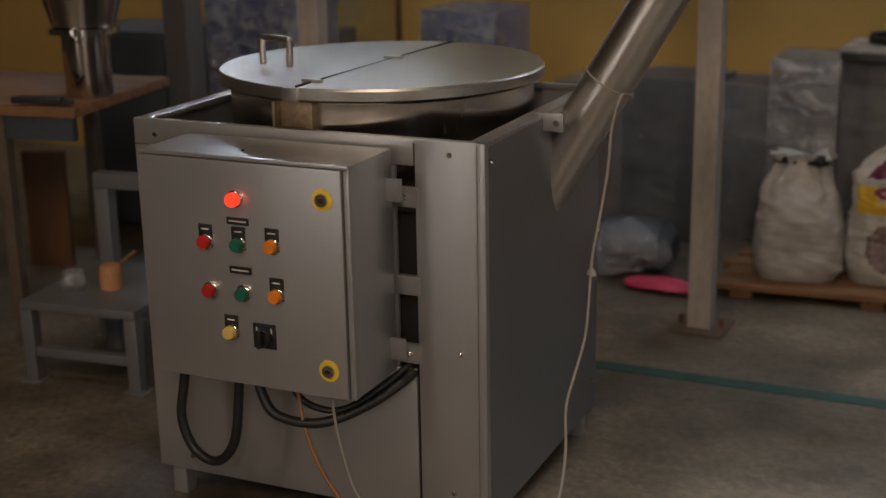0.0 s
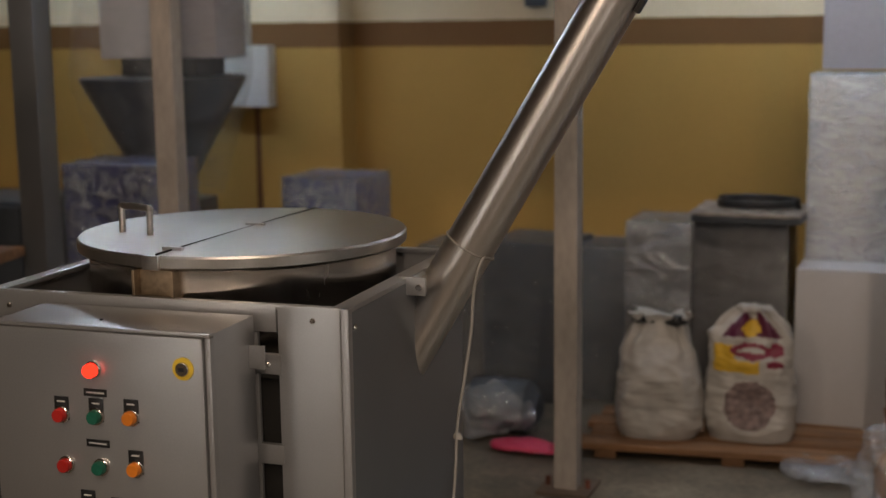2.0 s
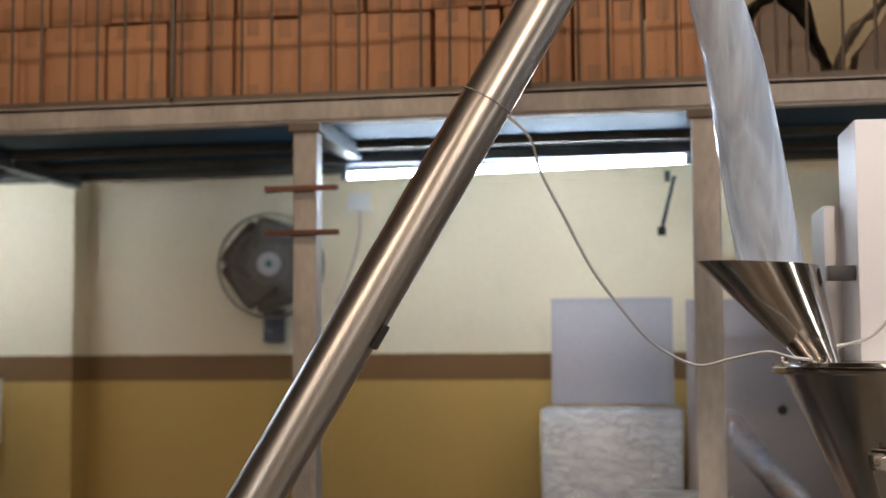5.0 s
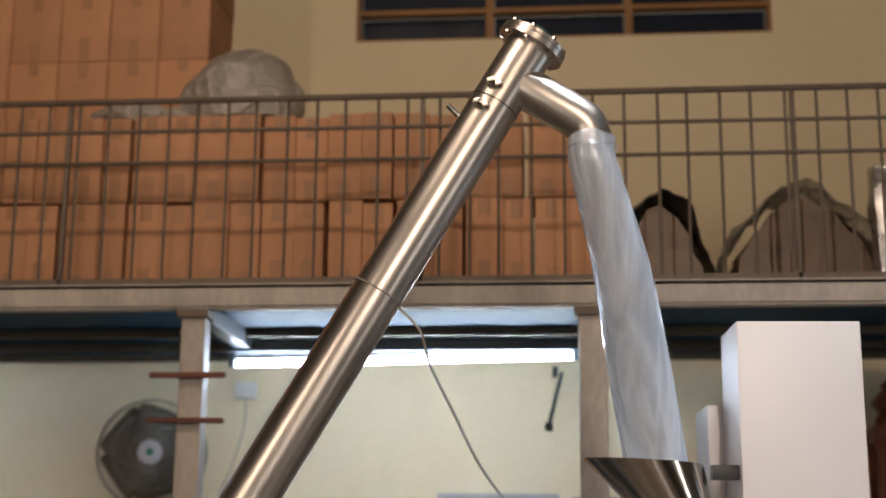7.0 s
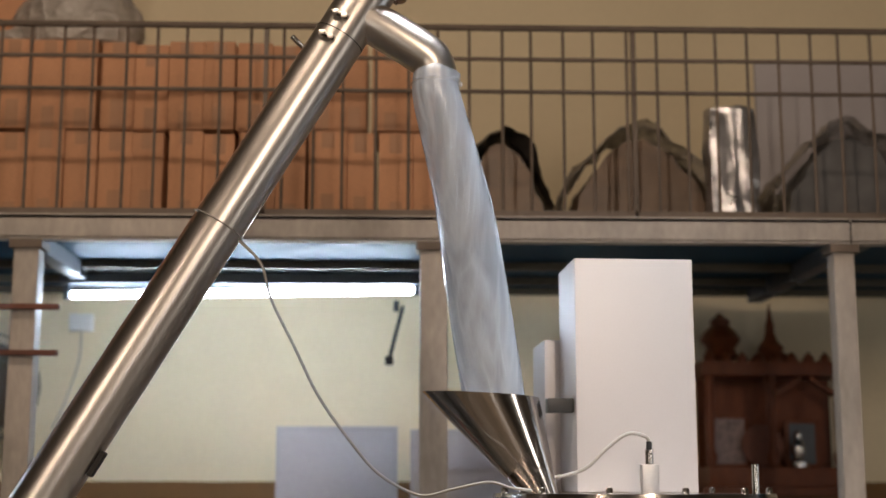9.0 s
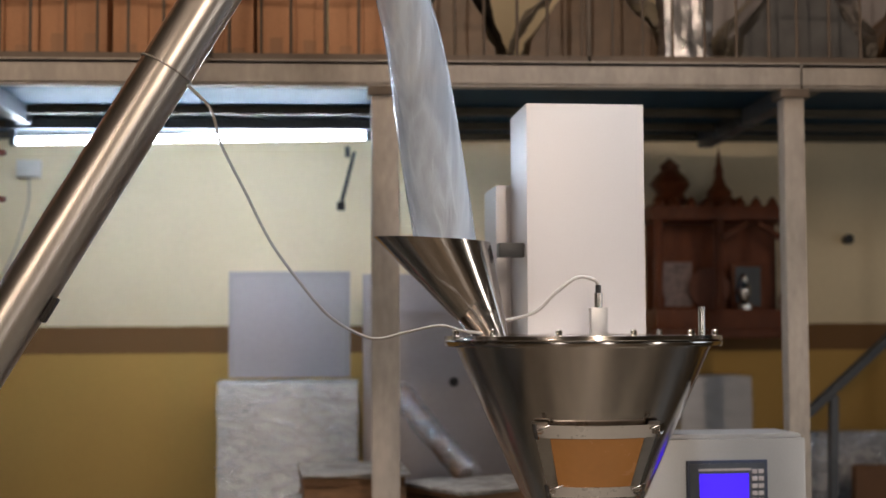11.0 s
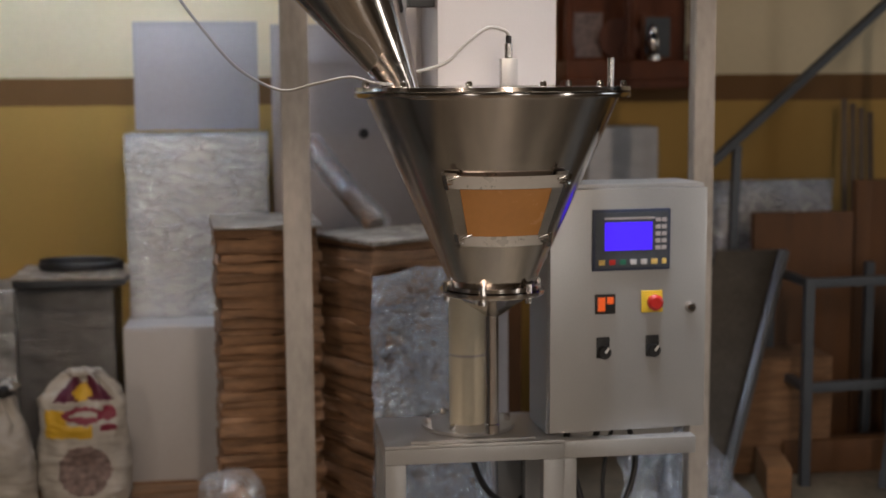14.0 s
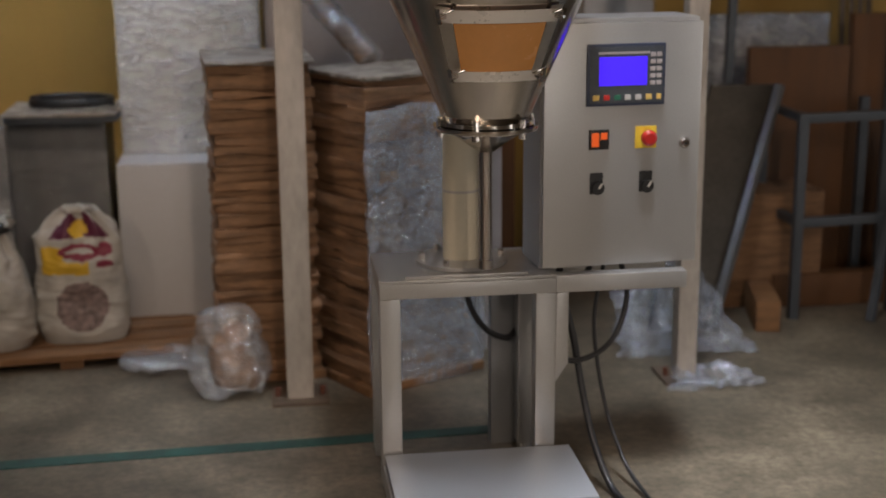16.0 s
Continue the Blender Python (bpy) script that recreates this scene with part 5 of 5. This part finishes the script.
for f in bag.polygons:
    c = f.center
    if c.y < -0.02:
        j = noise.noise(c * 60) * 0.006
        f.material_index = sack_print(c.x + j, c.z - j)


def wrapped_box(w, d, h, loc, rz, material, label, film=True, seed=1, sheet="film"):
    b = thing("wrapped_box", loc, rz, label, "box")
    part("box", bx(-w / 2, 0, 0, w / 2, d, h, 0.006), material, b)
    if not film:
        part("front_cover", bx(-w / 2 + 0.012, -0.004, 0.012, w / 2 - 0.012, -0.0005, h - 0.012, 0.002), material, b)
    if film:
        part("film", rough_up(bx(-w / 2 - 0.006, -0.006, 0.001, w / 2 + 0.006, d + 0.006, h + 0.006, 0.004), 0.006, 12, 7, seed), sheet, b, "shiny clear stretch film")
    return b


wrapped_box(0.26, 0.3, 0.76, (-1.10, 5.25, 0), 0, "greywrap", "grey box wrapped in crinkled clear film", True, 1, "film2")
wrapped_box(0.36, 0.3, 0.78, (-0.78, 5.25, 0), 0, "greywrap", "tall grey box wrapped in clear film", True, 2)
ld = thing("box_lid", (-0.76, 5.18, 0.787), 0, "flat grey metal cover lying on a box", "cover")
part("plate", bx(-0.19, -0.05, 0.0, 0.22, 0.32, 0.026, 0.006), "bluegrey", ld)
part("film", rough_up(bx(-0.2, -0.06, 0.027, 0.22, 0.32, 0.036, 0.003), 0.006, 12, 6, 4), "greyfilm", ld, "dusty plastic over the cover")
solid("cable_coil", hose([(0.15 * math.cos(k * 0.4), 0.1 * math.sin(k * 0.4), 0.012 + 0.0006 * k) for k in range(40)], 0.011, 8, 3), "black", "black hose coiled on the cover", "hose", loc=(-0.72, 5.3, 0.825))
wrapped_box(0.35, 0.35, 0.66, (-1.65, 5.2, 0), -6, "bluegrey", "blue-grey steel cabinet under thin plastic", True, 3)
wrapped_box(0.26, 0.3, 0.64, (-1.32, 5.3, 0), 4, "bluegrey", "blue-grey steel cabinet standing by the wall", True, 4)
solid("motor", rough_up(lathe([(0.03, 0), (0.1, 0.02), (0.11, 0.1), (0.1, 0.24), (0.05, 0.28)], 24, pose(0, 0, 0.11, 0, 90, 0)), 0.01, 12), "bluegrey", "dark electric motor under plastic on the floor", "motor", loc=(-1.72, 4.75, 0))
solid("crumpled_plastic", lump(0.2, 0.13, 0.12, 12, 0.04, 8, 0.5), "film2", "crumpled clear plastic over a motor", "plastic bundle", loc=(-1.62, 4.7, 0))
solid("pink_cloth", lump(0.14, 0.06, 0.022, 3, 0.015, 9, 0.3), "pink", "pink plastic sheet lying on the floor", "plastic sheet", loc=(-1.42, 4.55, 0))

# panels leaning on the wall
wrapped_box(0.37, 0.3, 0.64, (-0.36, 5.05, 0.0), 0, "whitebox", "plain white sheet-metal box on the floor", False)
wrapped_box(0.53, 0.25, 0.70, (-0.268, 5.25, 0.641), 0, "whitebox", "white panel box wrapped in shiny film on another box", True, 5, "film3")
solid("support_box", bx(-0.2, 0.31, 0, 0.35, 0.55, 0.639, 0.004), "greyboard", "grey box behind the white box", "box", loc=(-0.32, 5.05, 0))


def metal_panel(w, h, loc, shear, label, hole=None):
    p = thing("metal_panel", loc, 0, label, "panel")
    sheet = bx(-w / 2, 0.004, 0, w / 2, 0.03, h, 0.004)
    left, right_, top_ = bx(-w / 2, 0, 0.002, -w / 2 + 0.018, 0.0035, h, 0.001), bx(w / 2 - 0.018, 0, 0.002, w / 2, 0.0035, h, 0.001), bx(-w / 2 + 0.019, 0, h - 0.018, w / 2 - 0.019, 0.0035, h, 0.001)
    for b in (sheet, left, right_, top_):
        for v in b.verts:
            v.co.x -= (v.co.z - h / 2) * shear
    part("sheet", sheet, "greyboard", p)
    for b in (left, right_, top_):
        part("folded_edge", b, "greyboard", p)
    if hole:
        part("grommet", lathe([(0.018, 0), (0.018, 0.006), (0.01, 0.008)], 20, pose(hole[0], 0.004, hole[1], 90, 0, 0)), "black", p)
    return p


metal_panel(0.48, 0.42, (-0.27, 5.42, 1.355), 0, "flat grey panel standing against the wall")
metal_panel(0.40, 1.76, (0.22, 5.33, 0), 0, "tall grey metal panel standing by the wall")
metal_panel(0.46, 1.62, (0.43, 5.24, 0), 0.16, "leaning grey metal panel with a black grommet", (-0.06, 1.34))
solid("board", bx(0, 0, 0, 0.3, 0.03, 1.3, 0.003), "ochrewood", "orange-brown plywood board standing by the wall", "board", loc=(0.72, 5.4, 0))


def bundle_stack(name, w, d, loc, rz, seed, film, top):
    random.seed(seed)
    s = thing(name, loc, rz, "tall stack of flattened brown cardboard wrapped in stretch film", "cardboard stack")
    part("base_board", bx(-0.03, -0.03, 0, w + 0.03, d + 0.03, 0.03, 0.004), "wood", s)
    z = 0.031
    while z < top - 0.02:
        h = random.choice((0.022, 0.03, 0.03, 0.036, 0.048))
        o, q = random.uniform(-0.012, 0.012), random.uniform(-0.012, 0.012)
        part("bale", rough_up(bx(o, q, z, w + o, d + q, z + h - 0.0006, 0.003), 0.013, 19, 3, z * 31), "carton2", s)
        z += h
    part("top_sheet", rough_up(bx(-0.012, -0.012, z, w + 0.012, d + 0.012, z + 0.012, 0.003), 0.01, 8, 4, seed), "greyfilm", s, "dusty plastic laid over the top")
    if film:
        f = rough_up(bx(-0.022, -0.03, 0.005, w + 0.03, -0.012, z - 0.09, 0.006), 0.024, 11, 12, seed)
        part("film", f, "film4", s, "crinkled glossy stretch film")
    return s


bundle_stack("cardboard_stack", 0.33, 0.4, (-0.168, 4.40, 0), 4, 11, False, 1.06)
bundle_stack("cardboard_stack", 0.42, 0.36, (0.322, 4.21, 0), 30, 12, True, 1.03)
random.seed(5)
solid("crumpled_plastic", lump(0.13, 0.11, 0.17, 22, 0.04, 8, 0.6), "film2", "crumpled clear plastic heaped beside the cardboard", "plastic bundle", loc=(-0.14, 4.30, 0))
solid("paper_bag", lump(0.08, 0.07, 0.14, 7, 0.02, 7, 0.6), "carton2", "brown bag inside clear plastic on the floor", "bag", loc=(-0.13, 4.33, 0))
solid("plastic_sheet", lump(0.22, 0.12, 0.03, 9, 0.03, 10, 0.3), "film2", "thin clear plastic sheet on the floor", "plastic sheet", loc=(-0.3, 4.6, 0))
solid("crumpled_plastic", lump(0.1, 0.09, 0.08, 15, 0.03, 9, 0.4), "film2", "crumpled clear plastic heaped on the floor", "plastic bundle", loc=(0.80, 4.18, 0))
roll = thing("wrapped_roll", (0.36, 4.62, 1.05), 0, "brown roll in shiny film leaning on the cardboard and panel", "roll")
part("core", hose([(0.0, 0, 0.0), (-0.09, 0.12, 0.11), (-0.2, 0.3, 0.26)], 0.035, 14, 6), "carton2", roll)
part("film", rough_up(hose([(0.02, 0, 0.0), (-0.09, 0.12, 0.115), (-0.21, 0.3, 0.27)], 0.045, 24, 10), 0.014, 16, 0, 3), "film2", roll)
solid("blue_post", bx(0, 0, 0, 0.08, 0.06, 1.1, 0.004), "greyboard", "dull blue steel post standing behind the cabinet", "post", loc=(0.745, 4.62, 0))

# right side: stair rail, leaning frames, boards
sr = thing("stair_handrail", (1.6, 5.3, 0), 0, "dark steel handrail sloping up along the wall on a post", "handrail")
part("rail", bar((0.08, -0.1, 1.15), (1.5, -0.1, 2.41), 0.05, 0.03), "bluegrey", sr)
part("post", bar((0.22, -0.1, 0.0), (0.25, -0.1, 1.28), 0.04, 0.03), "bluegrey", sr)
part("post", bar((0.95, -0.05, 0.0), (0.95, -0.05, 1.90), 0.04, 0.03), "bluegrey", sr)
rk = thing("square_tube_rack", (2.0, 4.8, 0), 0, "blue-grey square-tube steel rack standing on the floor", "rack")
for x, y in ((0, 0), (0.42, 0.05), (0.42, 0.4), (0.0, 0.4)):
    part("leg", bar((x, y, 0), (x, y, 0.80), 0.035, 0.035), "bluegrey", rk)
for z in (0.78, 0.38):
    part("rail", bar((-0.015, 0, z), (0.6, 0.06, z + 0.0), 0.035, 0.035), "bluegrey", rk)
    part("rail", bar((0, 0.02, z), (0, 0.4, z), 0.03, 0.03), "bluegrey", rk)
part("brace", bar((0.42, 0.03, 0.72), (0.28, -0.08, 0.0), 0.03, 0.03), "bluegrey", rk)
lf = thing("leaning_sheet", (1.62, 4.72, 0), 0, "dark sheet in a grey steel frame leaning against the wall", "sheet")
sh = bx(0, 0, 0, 0.26, 0.02, 0.88, 0.003)
for v in sh.verts:
    v.co.x += v.co.z * 0.36 - 0.22
    v.co.y += v.co.z * 0.35
part("sheet", sh, "dullsheet", lf)
part("frame_bar", bar((0.02, -0.02, 0.0), (0.36, 0.28, 0.88), 0.03, 0.03), "silver2", lf)
solid("board", bx(0, 0, 0, 0.42, 0.05, 1.0, 0.004), "ochrewood", "orange-brown wooden board leaning by the stair", "board", loc=(1.95, 5.25, 0))
solid("board", bx(0, 0, 0, 0.25, 0.05, 1.12, 0.004), "ochrewood", "orange-brown wooden board leaning by the stair", "board", loc=(2.42, 5.34, 0))
solid("carton", bx(0, 0, 0, 0.46, 0.3, 0.46, 0.006), "carton2", "dark brown carton on the floor by the wall", "carton", loc=(1.72, 4.98, 0))
solid("timber_block", bx(0, 0, 0, 0.09, 0.3, 0.12, 0.006), "wood", "rough cut timber block on the floor", "timber", loc=(1.80, 4.66, 0), rz=-12)
solid("timber_beam", bx(0, 0, 0, 0.9, 0.09, 0.13, 0.006), "ochrewood", "orange-brown timber lying along the wall", "timber", loc=(1.98, 4.95, 0))
wrapped_box(0.3, 0.2, 1.09, (1.5, 5.62, 0.25), 0, "whitebox", "white board wrapped in film beside the stair", True, 9)
wrapped_box(0.6, 0.08, 1.1, (2.12, 5.6, 0), 0, "whitebox", "white sheet wrapped in creased film standing by the wall", True, 10, "film4")
solid("crate", bx(0, 0, 0, 0.6, 0.2, 0.249, 0.005), "carton2", "brown carton under a white board", "carton", loc=(1.34, 5.55, 0))


def draped_film(w, h, run, loc, rz, seed, label):
    """A loose sheet of film, creased, lying on the floor and drawn up at its back."""
    bm, nx, ny = bmesh.new(), 40, 26
    g = []
    for j in range(ny + 1):
        v = j / ny
        row = []
        for i in range(nx + 1):
            u = i / nx - 0.5
            p = Vector((u * w * (1.0 - 0.35 * v), run * v, h * max(0.0, v - 0.3) / 0.7 * (1 - 0.9 * abs(u))))
            c = abs(noise.noise(Vector((p.x * 9, p.y * 5, seed)))) + 0.5 * abs(noise.noise(Vector((p.x * 23, p.y * 16, seed + 4))))
            row.append(bm.verts.new(p + Vector((0.04 * noise.noise(Vector((v * 5, seed, u * 3))), -0.05 * c, 0.002 + 0.055 * c))))
        g.append(row)
    for a, b in zip(g, g[1:]):
        for i in range(nx):
            bm.faces.new((a[i], a[i + 1], b[i + 1], b[i])).smooth = True
    return solid("plastic_sheet", bm, "film4", label, "plastic sheet", loc=loc, rz=rz)


draped_film(0.55, 0.32, 0.4, (1.47, 4.42, 0), 0, 3, "bluish plastic film drawn up from the floor behind the column")
draped_film(0.36, 0.04, 0.15, (1.46, 4.07, 0), 6, 8, "thin clear plastic film lying round the column foot")
for k in range(4):
    solid("steel_angle", bar((0, 0, 0), (0.08, 0.3, 1.45 - 0.02 * k), 0.026, 0.012), "railsteel", "thin steel bar leaning against the wall", "bar", loc=(2.44 + 0.04 * k, 5.42, 0))
solid("dark_drum", lathe([(0.2, 0), (0.21, 0.02), (0.205, 0.3), (0.21, 0.32), (0.2, 0.62)], 32), "black", "black plastic drum by the wall", "drum", loc=(2.95, 5.1, 0))

# ---- left side ----
wm = thing("wrapped_filler", (-3.10, 4.95, 0), 0, "second filling machine with a cone hopper under clear plastic", "filling machine")
part("motor_cover", bx(-0.27, -0.12, 1.42, 0.0, 0.15, 1.80, 0.008), "whitebox", wm)
part("neck", bx(-0.2, -0.08, 1.346, 0.16, 0.15, 1.419, 0.004), "dark", wm)
part("motor_cover", bx(0.02, -0.05, 1.42, 0.24, 0.2, 1.76, 0.008), "greyboard", wm)
part("cone", lathe([(0.06, 0.80), (0.34, 1.32), (0.345, 1.34), (0.001, 1.345)], 48, pose(-0.05, 0, 0)), "bluegrey", wm)
part("stand", bx(-0.13, 0.05, 0, 0.07, 0.2, 0.82, 0.006), "silver2", wm)
part("film", rough_up(lathe([(0.24, 0.85), (0.37, 1.3), (0.385, 1.36), (0.36, 1.6), (0.33, 1.8), (0.001, 1.83)], 32, pose(-0.05, 0, 0), close=False), 0.03, 7, 0, 3), "film", wm, "loose clear plastic cover")
solid("support_post", bx(-0.05, -0.05, 0, 0.05, 0.05, 2.29, 0.008), "silver2", "grey square steel post on the floor", "post", loc=(-3.02, 3.92, 0))
wrapped_box(0.40, 0.35, 1.03, (-3.02, 4.35, 0), 8, "bluewrap", "blue printed bales wrapped in clear film", True, 6, "film4")
wrapped_box(0.34, 0.35, 0.91, (-2.51, 5.1, 0), 0, "bluewrap", "blue printed bales wrapped in clear film", True, 7, "film4")
wrapped_box(0.30, 0.3, 0.62, (-1.98, 5.25, 0), 0, "greywrap", "dark grey wrapped box by the wall", True, 8)
solid("board", bx(0, 0, 0, 0.17, 0.03, 0.46, 0.004), "ochrewood", "dark orange-brown board standing under the work table", "board", loc=(-3.8, 3.86, 0), rz=20)
gc = thing("steel_cabinet", (-4.05, 4.5, 0), 0, "dark grey steel cabinet standing by the wall", "cabinet")
part("body", bx(0, 0, 0, 0.5, 0.4, 0.85, 0.008), "bluegrey", gc)
part("door", bx(0.015, -0.016, 0.02, 0.485, -0.001, 0.83, 0.004), "bluegrey", gc)
part("handle", bx(0.44, -0.03, 0.4, 0.455, -0.017, 0.5, 0.003), "black", gc)

tb = thing("work_table", (-3.05, 3.25, 0), 10, "work table with a worn wooden top and dark steel legs", "table")
part("tabletop", bx(-0.75, -0.12, 0.78, 0.16, 0.5, 0.815, 0.006), "wood", tb)
for x in (-0.7, -0.13):
    for y in (-0.08, 0.45):
        part("leg", bx(x - 0.02, y - 0.02, 0, x + 0.02, y + 0.02, 0.779, 0.003), "railsteel", tb)
part("apron", bx(-0.72, -0.09, 0.70, 0.13, -0.06, 0.779, 0.003), "bluegrey", tb)
ves = thing("steel_vessel", (-2.97, 3.35, 0.816), 0, "stainless steel funnel vessel standing on the work table", "vessel")
part("base", lathe([(0.07, 0), (0.075, 0.01), (0.075, 0.2)], 40), "polish", ves)
part("collar", lathe([(0.075, 0.2005), (0.11, 0.203), (0.11, 0.222), (0.09, 0.224)], 40), "polish", ves)
part("funnel", lathe([(0.1, 0.225), (0.2, 0.6), (0.205, 0.605), (0.2, 0.62)], 40), "polish", ves)
solid("hand_tool", bar((0, 0, 0.012), (0.16, 0.05, 0.012), 0.03, 0.02), "black", "black hand tool lying on the work table", "tool", loc=(-3.08, 3.12, 0.822))
solid("hand_tool", bar((0, 0, 0.01), (0.12, -0.04, 0.01), 0.02, 0.016), "bluegrey", "grey hand tool lying on the work table", "tool", loc=(-3.0, 3.2, 0.822))
lp_ = thing("low_stand", (-2.73, 2.93, 0), 8, "low grey welded steel stand on four legs", "stand")
part("top", bx(-0.2, 0, 0.235, 0.2, 0.45, 0.262, 0.004), "silver2", lp_)
for x in (-0.2, 0.16):
    for y in (0.0, 0.41):
        part("leg", bx(x, y, 0.006, x + 0.04, y + 0.04, 0.234, 0.003), "silver2", lp_)
        part("foot_plate", bx(x - 0.015, y - 0.012, 0, x + 0.055, y + 0.05, 0.006, 0.001), "silver2", lp_)
part("rail", bx(-0.159, 0.005, 0.085, 0.159, 0.035, 0.115, 0.003), "silver2", lp_)
part("rail", bx(-0.159, 0.415, 0.085, 0.159, 0.445, 0.115, 0.003), "silver2", lp_)
sf = thing("tube_stand", (-2.62, 3.28, 0), 8, "grey square-tube steel stand behind the machine", "stand")
for x in (-0.28, 0.1):
    part("upright", bx(x, 0, 0.0, x + 0.05, 0.05, 0.54, 0.004), "silver2", sf)
part("crossbar", bx(-0.28, 0, 0.541, 0.15, 0.05, 0.59, 0.004), "silver2", sf)
tin = thing("oil_can", (-2.75, 3.12, 0.262), 0, "small orange-brown can standing on the low stand", "can")
part("body", lathe([(0.035, 0), (0.036, 0.05), (0.033, 0.07), (0.03, 0.075)], 20), "carton", tin)
solid("jar", lathe([(0.035, 0), (0.04, 0.03), (0.03, 0.06)], 20), "film2", "small cloudy plastic jar on the low stand", "jar", loc=(-2.85, 3.06, 0.262))
solid("wooden_stick", rod((0, 0, 0.01), (0.1, 0.05, 0.1), 0.006), "wood", "thin stick leaning over the low stand", "stick", loc=(-2.82, 3.16, 0.262))
